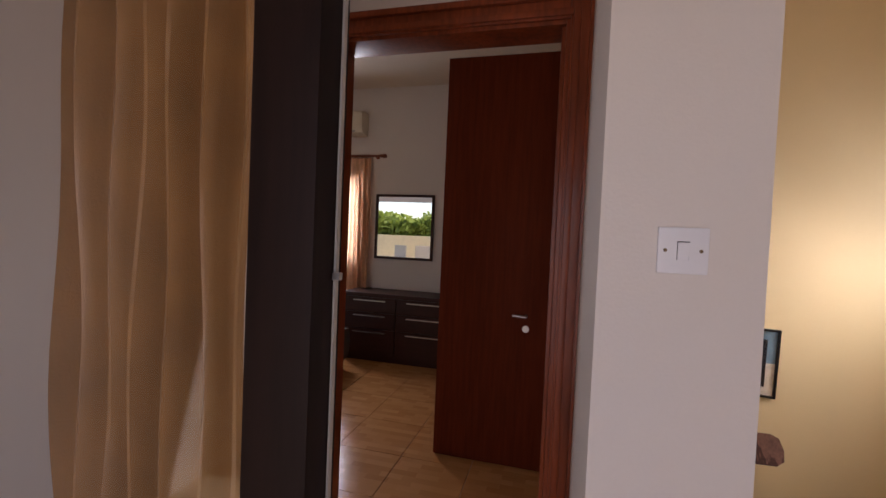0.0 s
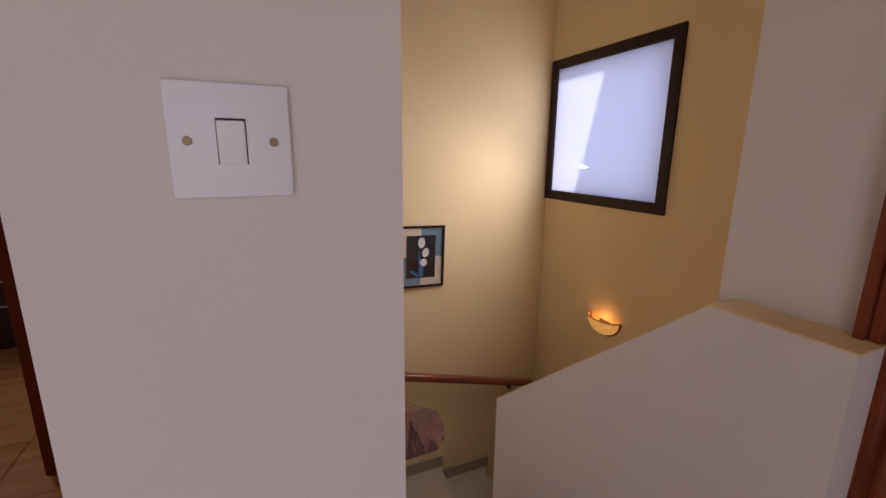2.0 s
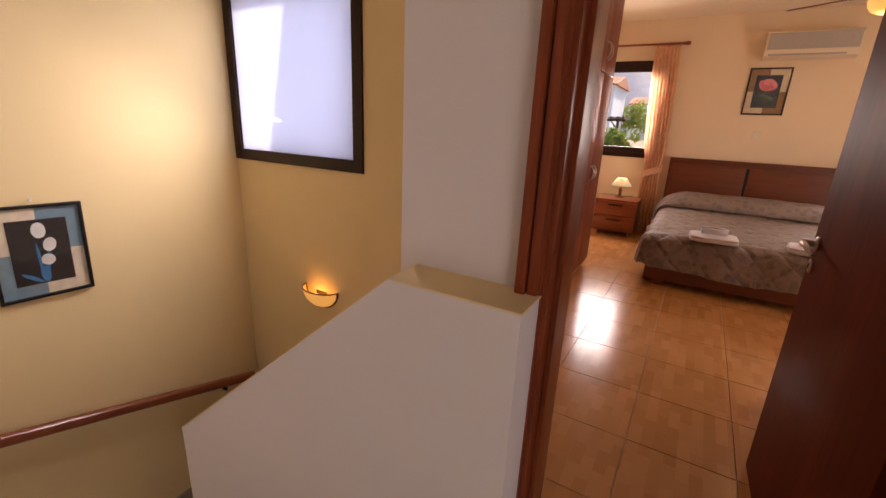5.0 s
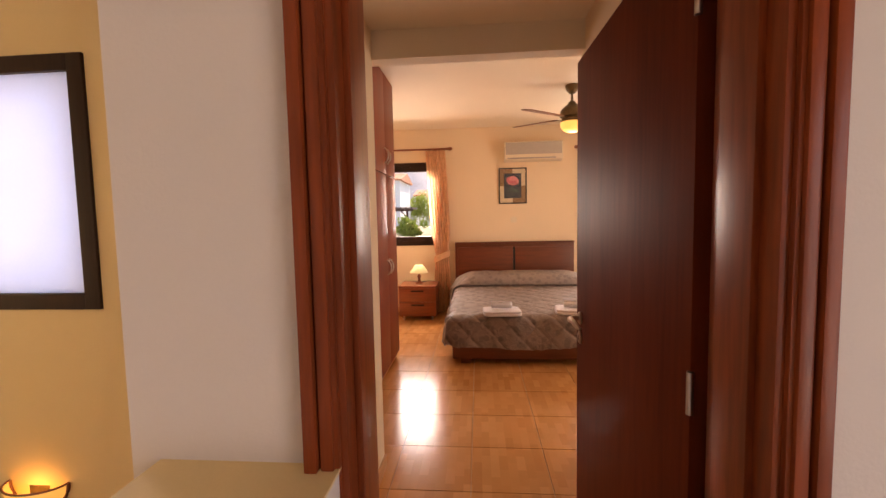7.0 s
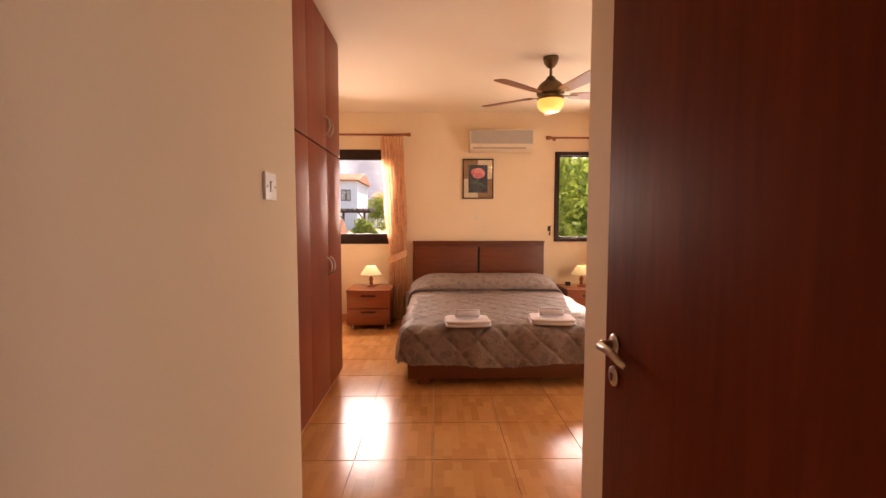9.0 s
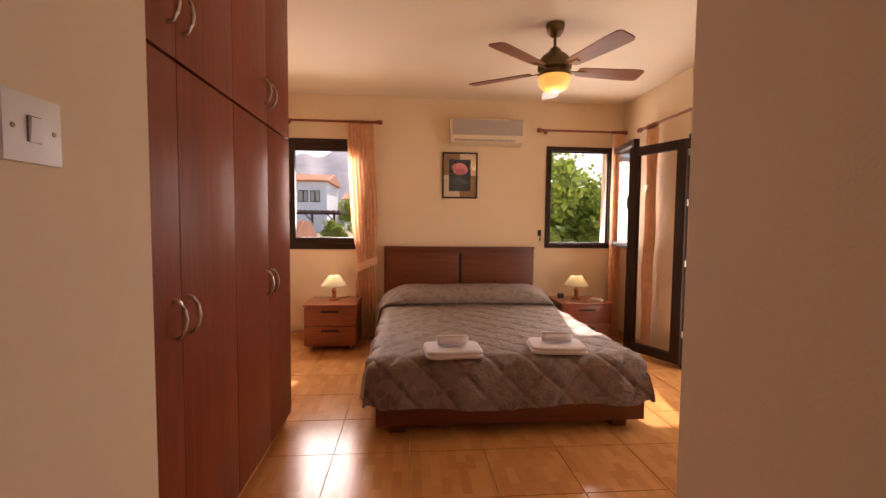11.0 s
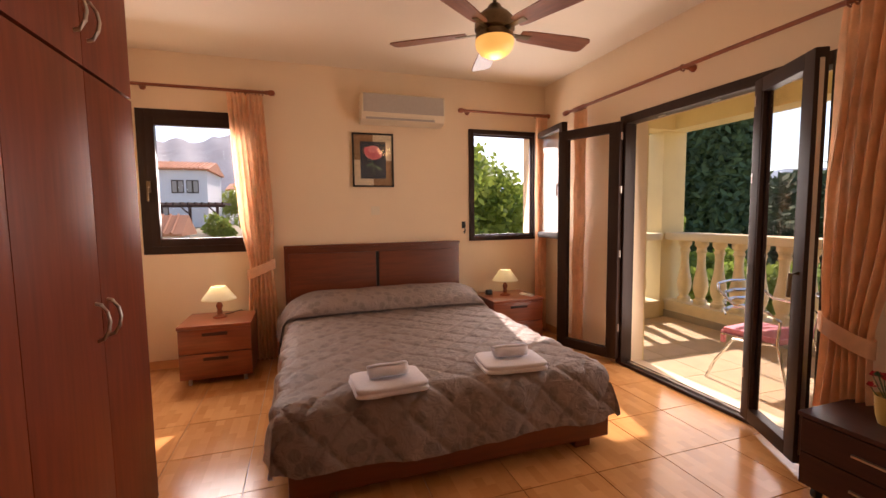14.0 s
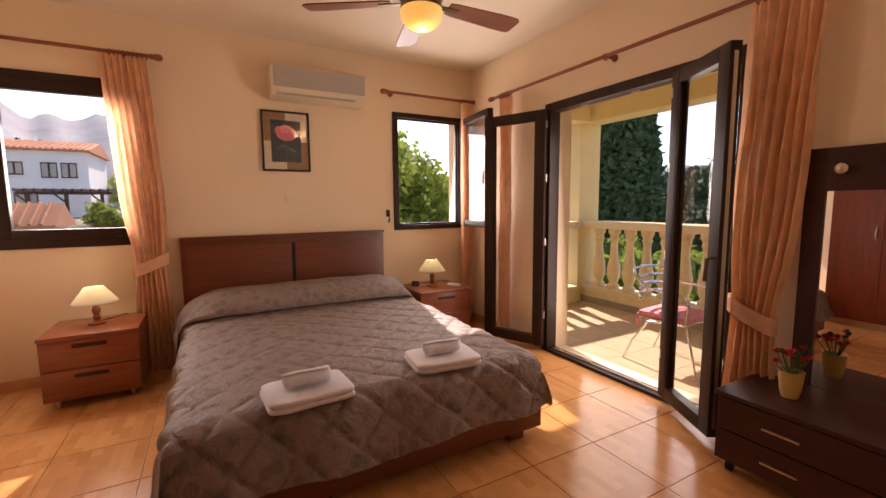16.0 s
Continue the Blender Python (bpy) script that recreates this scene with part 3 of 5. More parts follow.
def sash_leaf(parent, w, z0, z1, bar, m):
    for bm in (B(0, bar, -0.03, 0.03, z0, z1, 0.006), B(w - bar, w, -0.03, 0.03, z0, z1, 0.006), B(bar, w - bar, -0.03, 0.03, z0, z0 + bar, 0.006), B(bar, w - bar, -0.03, 0.03, z1 - bar, z1, 0.006)):
        o = part("sash", bm, M_UPVC, parent, smooth=True)
        o.matrix_local = m
    g = part("pane", B(bar, w - bar, -0.004, 0.004, z0 + bar, z1 - bar), M_GLASS, parent)
    g.matrix_local = m
    g.visible_shadow = False
    for s in (-1, 1):
        for (a, b, c, d) in ((bar, bar + 0.012, z0 + bar, z1 - bar), (w - bar - 0.012, w - bar, z0 + bar, z1 - bar)):
            o = part("glazing_bead", B(a, b, min(s * 0.006, s * 0.026), max(s * 0.006, s * 0.026), c, d), M_UPVC, parent)
            o.matrix_local = m


sash_leaf(w2, 0.68, 1.08, 2.21, 0.058, pose(7.02, -2.09, 0, 0, 0, 172))
o = part("handle", tube(bmesh.new(), [(0.65, -0.03, 1.62), (0.65, -0.06, 1.62), (0.65, -0.065, 1.5)], 0.009), M_BRONZE, w2, "brass window handle", True)
o.matrix_local = pose(7.02, -2.09, 0, 0, 0, 172)

bd = thing("door_3", "dark brown glazed double balcony door with both leaves open", "door", kind="structure")
part("door_frame", B(4.22, 4.29, -2.30, -2.19, 0.0, 2.15, 0.004), M_UPVC, bd, smooth=True)
part("door_frame", B(5.75, 5.82, -2.30, -2.19, 0.0, 2.15, 0.004), M_UPVC, bd, smooth=True)
part("door_frame", B(4.29, 5.75, -2.30, -2.19, 2.08, 2.15, 0.004), M_UPVC, bd, smooth=True)
part("threshold", B(4.29, 5.75, -2.30, -2.19, 0.0, 0.025, 0.004), M_UPVC, bd)
part("threshold_track", B(4.31, 5.73, -2.262, -2.235, 0.025, 0.034), M_STEEL, bd, "worn aluminium track")
for x in (4.95, 5.4):
    part("strike_plate", B(x, x + 0.06, -2.255, -2.235, 2.072, 2.082), M_STEEL, bd)
    part("strike_plate", B(x - 0.1, x - 0.04, -2.26, -2.235, 0.034, 0.04), M_STEEL, bd)
sash_leaf(bd, 0.6, 0.05, 2.10, 0.085, pose(5.77, -2.165, 0, 0, 0, 23))
sash_leaf(bd, 0.53, 0.05, 2.10, 0.08, pose(4.65, -2.19, 0, 0, 0, 151))
for hx in (5.77, 4.65):
    for z in (0.3, 0.95, 1.5, 1.95):
        o = part("hinge", lathe(bmesh.new(), [(0.011, 0), (0.011, 0.06)], (0.0, 0.0, z), 10), M_STEEL, bd, "", True)
        o.location = (hx, -2.165, 0)
o = part("handle", tube(bmesh.new(), [(0.495, 0.03, 1.02), (0.495, 0.065, 1.02), (0.495, 0.07, 0.9)], 0.01), M_BRONZE, bd, "brass lever on the open leaf", True)
o.matrix_local = pose(4.65, -2.19, 0, 0, 0, 151) @ Matrix.Diagonal((1, -1, 1, 1))
o = part("espagnolette", B(0.5305, 0.533, -0.01, 0.01, 0.1, 2.05), M_STEEL, bd, "steel locking strip on the leaf edge")
o.matrix_local = pose(4.65, -2.19, 0, 0, 0, 151)

# open glazed leaf and curtain on the landing
gd = thing("door_4", "open glazed terrace door on the landing, brown frame darkened as if backlit", "door", (-0.345, 0.02, 0), kind="structure", rz=180)
for bm in (B(0, 0.08, -0.03, 0.03, 0.02, 2.1, 0.006), B(0.75, 0.85, -0.03, 0.03, 0.02, 2.1, 0.006), B(0.08, 0.75, -0.03, 0.03, 0.02, 0.12, 0.006), B(0.08, 0.75, -0.03, 0.03, 2.0, 2.1, 0.006)):
    part("leaf_frame", bm, M_BACKLITLEAF, gd, smooth=True)
part("pane", B(0.08, 0.75, -0.004, 0.004, 0.12, 2.0), M_GLASS, gd).visible_shadow = False
part("lock_strip", B(-0.003, -0.0005, -0.018, -0.011, 0.1, 2.0), M_ACGREY, gd, "steel locking strip on the leaf edge")
part("bolt", B(-0.01, -0.002, -0.014, -0.006, 1.372, 1.38), M_STEEL, gd)


def curtain(name, y0, y1, x, z0, z1, tie, tie_w, folds, material, label, along="y", lean=0.0, ring=True, pole=None):
    """A gathered curtain between y0 and y1, drawn together by a band at the height tie."""
    t = thing(name, label, "curtain")
    bm = bmesh.new()
    nu, nv = folds * 10, 44
    grid = []
    rnd = random.Random(int(abs(y0) * 100))
    ph = [rnd.uniform(0, 6.28) for _ in range(6)]
    mid = (y0 + y1) / 2
    for j in range(nv + 1):
        z = z0 + (z1 - z0) * j / nv
        row = []
        if tie:
            k = math.exp(-((z - tie) / 0.28) ** 2) if z > tie else math.exp(-((z - tie) / 0.5) ** 2)
            half = (y1 - y0) / 2 * (1 - k) + tie_w / 2 * k
            c = mid + lean * max(0.0, 1 - abs(z - tie) / (z1 - tie))
            if z < tie:
                half = tie_w / 2 * (1 + 0.45 * min(1, (tie - z) / 0.6))
                c = mid + lean
        else:
            half, c = (y1 - y0) / 2, mid
        for i in range(nu + 1):
            u = i / nu
            y = c + (u - 0.5) * 2 * half
            a = 0.028 * min(1.0, 0.55 + 0.45 * (z1 - z) / 0.5)
            d = a * math.sin(u * folds * 2 * math.pi + 0.8 * math.sin(z * 1.6 + ph[0])) + 0.008 * math.sin(u * folds * 4.7 + z * 3 + ph[1]) + 0.006 * math.sin(z * 9 + u * 11 + ph[2])
            p = (x + d, y, z) if along == "y" else (y, x + d, z)
            row.append(bm.verts.new(p))
        grid.append(row)
    for a, b in zip(grid, grid[1:]):
        for i in range(nu):
            bm.faces.new((a[i], a[i + 1], b[i + 1], b[i]))
    o = part("drape", bm, material, t, smooth=True)
    if tie:
        bm = bmesh.new()
        c, hw = mid + lean, tie_w / 2 + 0.02
        n = 24
        prev = None
        for i in range(n + 1):
            a = 2 * math.pi * i / n
            yy, dd = c + hw * math.cos(a), 0.05 * math.sin(a)
            zz = tie + 0.05 * (math.cos(a) * (1 if lean >= 0 else -1))
            q = []
            for wz in (-0.045, 0.045):
                q.append(bm.verts.new((x + dd, yy, zz + wz) if along == "y" else (yy, x + dd, zz + wz)))
            if prev:
                bm.faces.new((prev[0], q[0], q[1], prev[1]))
            prev = q
        part("tie_back", bm, material, t, smooth=True)
    return t


def pole(name, along, a0, a1, off, z, wall, label, rings, brackets, single=None):
    t = thing(name, label, "curtain pole")
    def P(a, d=0.0, dz=0.0):
        return (off + d, a, z + dz) if along == "y" else (a, off + d, z + dz)
    part("rod", tube(bmesh.new(), [P(a0), P(a1)], 0.0135, 12), M_POLE, t, smooth=True)
    for a, s in ((a0, -1), (a1, 1)):
        part("finial", tube(bmesh.new(), [P(a - s * 0.0), P(a + s * 0.012), P(a + s * 0.02), P(a + s * 0.045), P(a + s * 0.075), P(a + s * 0.085)], [0.015, 0.022, 0.016, 0.026, 0.022, 0.006], 14), M_POLE, t, smooth=True)
    w = wall - off
    for a in brackets:
        part("bracket", tube(bmesh.new(), [P(a, w), P(a, w * 0.6), P(a, 0)], [0.026, 0.013, 0.012], 12), M_POLE, t, smooth=True)
    for a in rings:
        bm = bmesh.new()
        pts = [P(a + 0.002 * math.sin(k), 0.021 * math.cos(2 * math.pi * k / 14), 0.021 * math.sin(2 * math.pi * k / 14) - 0.006) for k in range(15)]
        part("ring", tube(bm, pts, 0.005, 6), M_POLE, t, smooth=True)
    return t


pole("curtain_pole", "y", 0.70, 1.75, 6.96, 2.44, 7.05, "turned reddish wooden curtain pole above the window", [0.72 + 0.028 * i for i in range(9)], [1.66, 0.86])
pole("curtain_pole", "y", -2.14, -1.22, 6.96, 2.405, 7.05, "short reddish wooden curtain pole above the open window", [-2.12 + 0.02 * i for i in range(5)], [-1.27])
pole("curtain_pole", "x", 3.92, 6.45, -2.11, 2.33, -2.21, "long reddish wooden curtain pole above the balcony door", [6.2 + 0.03 * i for i in range(6)] + [3.95 + 0.03 * i for i in range(9)] + [5.13], [6.37, 5.13, 4.1])
curtain("curtain", 0.72, 1.01, 6.955, 0.02, 2.42, 0.86, 0.2, 7, M_CURTAIN, "peach satin curtain tied back beside the window", lean=-0.07)
curtain("curtain", -2.17, -2.03, 6.93, 0.03, 2.38, 0, 0, 4, M_CURTAIN, "peach satin curtain hanging in the room corner")
curtain("curtain", 6.2, 6.36, -2.12, 0.03, 2.30, 0, 0, 4, M_CURTAIN, "peach satin curtain behind the open glazed leaf", along="x")
curtain("curtain", 3.90, 4.21, -2.115, 0.03, 2.31, 0.72, 0.2, 7, M_CURTAIN, "peach satin curtain tied back beside the balcony door", along="x", lean=0.07)
curtain("curtain", -0.99, -0.585, 0.2, 0.02, 2.35, 0, 0, 6, M_CURTAIN2, "heavy ochre curtain beside the landing terrace door", along="x")


# ---- wardrobe ----
XS = (3.2, 3.645, 4.095, 4.54, 4.95)
GROUPW = "built-in wardrobe units"


def ward_unit(x0, x1, z0, z1, left_hinge, hz, hl, name, label):
    t = thing(name, label, "wardrobe", group=GROUPW)
    part("body", B(x0, x1, 1.105, 1.72, z0, z1), M_WARD, t)
    d = part("door", B(x0 + 0.0015, x1 - 0.0015, 1.085, 1.104, z0 + 0.002, z1 - 0.002, 0.002), M_WARD, t, smooth=True)
    hx = x1 - 0.045 if left_hinge else x0 + 0.045
    pts = [(hx, 1.086, hz - hl / 2), (hx, 1.07, hz - hl / 2 + 0.005), (hx, 1.053, hz - hl * 0.25), (hx, 1.047, hz), (hx, 1.053, hz + hl * 0.25), (hx, 1.07, hz + hl / 2 - 0.005), (hx, 1.086, hz + hl / 2)]
    part("handle", tube(bmesh.new(), pts, 0.0065, 10), M_STEEL, d, "bowed brushed steel handle", True)
    return t


tagged(part("wardrobe_filler", B(3.02, 3.2, 1.09, 1.72, 0.0, 2.75), M_WARD), "narrow reddish wooden filler panel beside the wardrobe", "panel")
for i in range(4):
    ward_unit(XS[i], XS[i + 1], 0.07, 1.828, i % 2 == 0, 0.985, 0.13, "wardrobe", "tall reddish veneered wardrobe unit with a bowed handle")
    ward_unit(XS[i], XS[i + 1], 1.836, 2.745, i % 2 == 0, 2.0, 0.13, "wardrobe_top_cupboard", "reddish veneered cupboard above the wardrobe, reaching the ceiling")
tagged(part("wardrobe_plinth", B(3.2, 4.95, 1.12, 1.7, 0.0, 0.07), M_SKIRTB), "tiled plinth below the wardrobe", "plinth")


# ---- bed ----
BX0, BX1, BY0, BY1 = 4.87, 6.93, -1.16, 0.49
bed = thing("bed", "double bed with a dark panelled wooden headboard and low frame", "bed", (5.9, -0.27, 0))
bed_i = Matrix.Translation((-5.9, 0.27, 0))


def bpart(name, bm, m, parent=bed, label="", smooth=False):
    bmesh.ops.transform(bm, matrix=bed_i, verts=bm.verts)
    return part(name, bm, m, parent, label, smooth)


hb = bpart("headboard", B(6.985, 7.035, -1.14, 0.60, 0.06, 1.04, 0.006), M_BED, smooth=True)
for y0, y1 in ((-1.10, -0.285), (-0.255, 0.56)):
    bpart("headboard_panel", B(6.962, 6.984, y0, y1, 0.3, 0.985, 0.008), M_BED, smooth=True)
bpart("headboard_rail", B(6.955, 7.03, -1.14, 0.60, 1.0405, 1.062, 0.006), M_BED, smooth=True)
# black strip standing in for the shade in the groove between panels
bpart("groove_shade_strip", B(6.966, 6.984, -0.284, -0.256, 0.3, 0.985), M_BLACK)
bpart("side_rail", B(4.79, 6.96, BY0 + 0.02, BY0 + 0.05, 0.09, 0.27, 0.006), M_BED, smooth=True)
bpart("side_rail", B(4.79, 6.96, BY1 - 0.05, BY1 - 0.02, 0.09, 0.27, 0.006), M_BED, smooth=True)
bpart("foot_rail", B(4.74, 4.79, BY0 - 0.06, BY1 + 0.03, 0.05, 0.22, 0.008), M_BED, smooth=True)
for x in (4.76, 6.7):
    for y in (BY0 + 0.05, BY1 - 0.15):
        bpart("leg", B(x, x + 0.1, y, y + 0.1, 0.0, 0.09, 0.004), M_BED)
bpart("mattress", B(4.97, 6.94, BY0 + 0.03, BY1 - 0.03, 0.272, 0.43, 0.04), M_WHITE, smooth=True)


def spread():
    """The quilted cover, draped over mattress and pillows."""
    bm = bmesh.new()
    nu, nv = 190, 200
    W, top = BY1 - BY0, 0.455
    over, L = 0.34, 2.08
    span = W + 2 * over
    rows = []
    for j in range(nv + 1):
        s = -over + (L + over) * j / nv
        row = []
        for i in range(nu + 1):
            t = -over + span * i / nu
            ex = max(0.0, -s)
            ey = max(0.0, -t, t - W)
            if ex > 0 and ey > 0:
                k = min(1.0, over / math.hypot(ex, ey))
                ex, ey = ex * k, ey * k
            hump = 0.12 * math.exp(-((s - 1.86) / 0.2) ** 4) * (1 - abs((t - W / 2) / (W / 2 + 0.05)) ** 4 if abs(t - W / 2) < W / 2 + 0.05 else 0)
            qa, qb = (s + t + 0.03 * math.sin(t * 3)) / 0.25, (s - t) / 0.25
            quilt = 0.015 * (1 - math.exp(-min(abs(math.sin(math.pi * qa)), abs(math.sin(math.pi * qb))) / 0.2))
            wob = 0.010 * noise.noise(Vector((s * 3, t * 3, 1.7))) + 0.005 * noise.noise(Vector((s * 9, t * 9, 4.2)))
            r = 0.07
            def fall(e):
                if e <= 0:
                    return 0.0, 0.0
                a = min(e / r, math.pi / 2)
                return r * math.sin(a), r * (1 - math.cos(a)) + max(0.0, e - r * math.pi / 2)
            ox, zx = fall(ex)
            oy, zy = fall(ey)
            drop = max(zx, zy) if min(ex, ey) <= 0 else math.hypot(zx, zy) * 0.93
            drop = min(drop, 0.31 + 0.09 * min(1.0, max(0.0, t / W)) if ex > 0 else 0.33)
            x = BX0 + min(max(s, 0), L) - ox - 0.10 * (drop / 0.34) * (1 if ex > 0 else 0)
            sy = -1 if t < 0 else 1
            y = BY0 + min(max(t, 0), W) + (sy * (oy + 0.045 * drop / 0.34 * (1 + 0.5 * math.sin(s * 7))) if ey > 0 else 0)
            z = top + hump + wob + quilt - drop + 0.012 * math.sin(t * 5) * (1 if ex > 0.1 else 0)
            if ey > 0 and ex <= 0:
                y += sy * (0.012 * math.sin(s * 16 + 1) + 0.01 * math.sin(s * 31))
            if ex > 0.05:
                x -= quilt + 0.012 * math.sin(t * 13)
            if ey > 0.05:
                y += sy * quilt
            # pulled up near the pillows
            if ey > 0 and s > 1.56:
                z += 0.10 * min(1, (s - 1.56) / 0.25) * min(1, ey / 0.2)
                y += sy * 0.05 * min(1, (s - 1.56) / 0.25) * min(1, ey / 0.2)
            row.append(bm.verts.new((x, y, max(z, 0.05))))
        rows.append(row)
    for a, b in zip(rows, rows[1:]):
        for i in range(nu):
            bm.faces.new((a[i], a[i + 1], b[i + 1], b[i]))
    return bm


def turnover():
    """The end of the cover, folded back over the pillows and hanging at both sides."""
    bm = bmesh.new()
    W, over = BY1 - BY0, 0.36
    prof = [(6.56, 0.012), (6.50, 0.008), (6.465, 0.028), (6.462, 0.06), (6.485, 0.10), (6.53, 0.14), (6.60, 0.17), (6.68, 0.185), (6.77, 0.188), (6.85, 0.17), (6.92, 0.12), (6.95, 0.03)]
    n = 120
    rows = []
    for i in range(n + 1):
        t = -over + (W + 2 * over) * i / n
        ey = max(0.0, -t, t - W)
        sy = -1 if t < W / 2 else 1
        a = min(ey / 0.09, math.pi / 2)
        out, down = 0.09 * math.sin(a), 0.09 * (1 - math.cos(a)) + max(0.0, ey - 0.09 * math.pi / 2)
        f = max(0.0, 1 - max(0.0, abs(t - W / 2) - W / 2 + 0.22) / 0.34)
        row = []
        for k, (x, h) in enumerate(prof):
            w = noise.noise(Vector((x * 4, t * 4, 2.0)))
            z = 0.475 + h * (0.28 + 0.72 * math.sin(f * math.pi / 2)) - down * (1.0 - 0.012 * k) + 0.008 * w
            y = BY0 + min(max(t, 0), W) + sy * (out * (1.25 if sy > 0 else 0.8) + 0.16 * down * (1 if sy > 0 else 0.4) + 0.02 * math.sin(x * 17))
            row.append(bm.verts.new((x - 0.012 * math.sin(t * 6) + 0.01 * w + 0.05 * down, y, z)))
        rows.append(row)
    for p, q in zip(rows, rows[1:]):
        for k in range(len(prof) - 1):
            bm.faces.new((p[k], p[k + 1], q[k + 1], q[k]))
    return bm


cover = thing("bedspread", "quilted taupe bedspread with a leaf pattern lying over the bed", "bedspread")
part("quilt", spread(), M_COVER, cover, "", True)
part("turned_back_end", turnover(), M_COVER, cover, "smooth end folded back over the pillows", True)


def towels(x, y, rz):
    t = thing("towel_set", "rolled white hand towel on a folded bath towel on the bed", "towels", (x, y, 0.462), "towels on the bed", rz=rz)

    def pad(hx, hy, z0, z1, seed):
        """A soft folded layer: a superellipse slab with sagging, uneven edges."""
        bm = bmesh.new()
        n, m = 72, 10
        rings = []
        for j in range(m + 1):
            b = -math.pi / 2 + math.pi * j / m
            k, zz = 1 - (1 - math.cos(b)) * 0.10, (z0 + z1) / 2 + (z1 - z0) / 2 * math.copysign(abs(math.sin(b)) ** 0.7, b)
            ring = []
            for i in range(n):
                a = 2 * math.pi * i / n
                px = hx * math.copysign(abs(math.cos(a)) ** 0.22, math.cos(a))
                py = hy * math.copysign(abs(math.sin(a)) ** 0.22, math.sin(a))
                w = noise.noise(Vector((px * 9, py * 9, seed)))
                ring.append(bm.verts.new((px * k + 0.007 * w, py * k + 0.006 * w, zz + 0.006 * w)))
            rings.append(ring)
        for p, q in zip(rings, rings[1:]):
            for i in range(n):
                bm.faces.new((p[i], p[(i + 1) % n], q[(i + 1) % n], q[i]))
        for ring, z, inward in ((rings[0], z0, True), (rings[-1], z1, False)):
            c = bm.verts.new((0, 0, z))
            for i in range(n):
                bm.faces.new((ring[(i + 1) % n], ring[i], c) if inward else (ring[i], ring[(i + 1) % n], c))
        return bm
    bt = part("bath_towel", pad(0.135, 0.185, 0.0, 0.026, 1.0), M_TOWEL, t, smooth=True)
    part("upper_fold", pad(0.132, 0.183, 0.024, 0.05, 5.0), M_TOWEL, bt, smooth=True)
    bm = bmesh.new()
    n = 70
    pts = []
    for k in range(n):
        a = 0.3 * k
        r = 0.006 + 0.033 * k / (n - 1)
        pts.append((1.25 * r * math.cos(a), 0.9 * r * math.sin(a)))
    rows = []
    for j in range(9):
        v = -1 + j / 4
        end = 1 - 0.05 * abs(v) ** 6
        rows.append([bm.verts.new((p[0] * end + 0.004 * math.sin(v * 4), v * 0.1 + 0.004 * math.sin(i * 0.5), 0.087 + p[1] * end)) for i, p in enumerate(pts)])
    for p, q in zip(rows, rows[1:]):
        for i in range(n - 1):
            bm.faces.new((p[i], p[i + 1], q[i + 1], q[i]))
    o = part("rolled_towel", bm, M_TOWEL, t, smooth=True)
    o.modifiers.new("cloth", "SOLIDIFY").thickness = 0.008
    return t


towels(4.885, 0.03, 3)
towels(4.94, -0.69, -6)


# ---- nightstands and lamps ----
def nightstand(y0, y1, label):
    t = thing("nightstand", label, "nightstand", (6.75, (y0 + y1) / 2, 0), "nightstands beside the bed")
    h = (y1 - y0) / 2
    part("top", B(-0.27, 0.24, -h - 0.004, h + 0.004, 0.462, 0.488, 0.004), M_STAND, t, smooth=True)
    part("body", B(-0.24, 0.24, -h, h, 0.055, 0.46), M_STAND, t)
    for z0, z1 in ((0.06, 0.26), (0.265, 0.458)):
        d = part("drawer", B(-0.262, -0.241, -h + 0.002, h - 0.002, z0, z1, 0.004), M_STAND, t, smooth=True)
        part("handle", B(-0.272, -0.2625, -0.09, 0.09, z1 - 0.055, z1 - 0.03, 0.003), M_DARKWOOD, d, "recessed dark pull")
    for sx in (-0.2, 0.18):
        for sy in (-h + 0.06, h - 0.06):
            part("foot", lathe(bmesh.new(), [(0.014, 0), (0.014, 0.055)], (sx, sy, 0), 12), M_STEEL, t, "", True)
    return t


nightstand(0.854, 1.378, "two-drawer reddish wooden nightstand on small steel feet")
nightstand(-1.86, -1.31, "two-drawer reddish wooden nightstand near the open window")


def table_lamp(x, y, label):
    t = thing("table_lamp", label, "lamp", (x, y, 0.488), "bedside lamps")
    part("base", lathe(bmesh.new(), [(0.055, 0), (0.055, 0.012), (0.03, 0.02), (0.018, 0.03), (0.024, 0.05), (0.017, 0.065), (0.022, 0.08), (0.027, 0.1), (0.02, 0.118), (0.012, 0.13), (0.015, 0.145), (0.008, 0.16)], seg=20), M_STAND, t, "turned dark wooden base", True)
    part("socket", lathe(bmesh.new(), [(0.012, 0.16), (0.012, 0.19)], seg=12), M_BRONZE, t, "", True)
    bm = bmesh.new()
    prof = [(0.135, 0.155), (0.128, 0.165), (0.108, 0.195), (0.082, 0.23), (0.06, 0.262), (0.055, 0.268)]
    rings = [[bm.verts.new((r * math.cos(2 * math.pi * i / 32) * (1 + 0.012 * (i % 2)), r * math.sin(2 * math.pi * i / 32) * (1 + 0.012 * (i % 2)), z)) for i in range(32)] for r, z in prof]
    for a, b in zip(rings, rings[1:]):
        for i in range(32):
            bm.faces.new((a[i], a[(i + 1) % 32], b[(i + 1) % 32], b[i]))
    o = part("shade", bm, M_SHADE, t, "cream pleated fabric shade", True)
    o.modifiers.new("cloth", "SOLIDIFY").thickness = 0.002
    return t


table_lamp(6.76, 1.12, "lit table lamp with a cream shade on the nightstand")
table_lamp(6.76, -1.57, "lit table lamp with a cream shade on the nightstand")
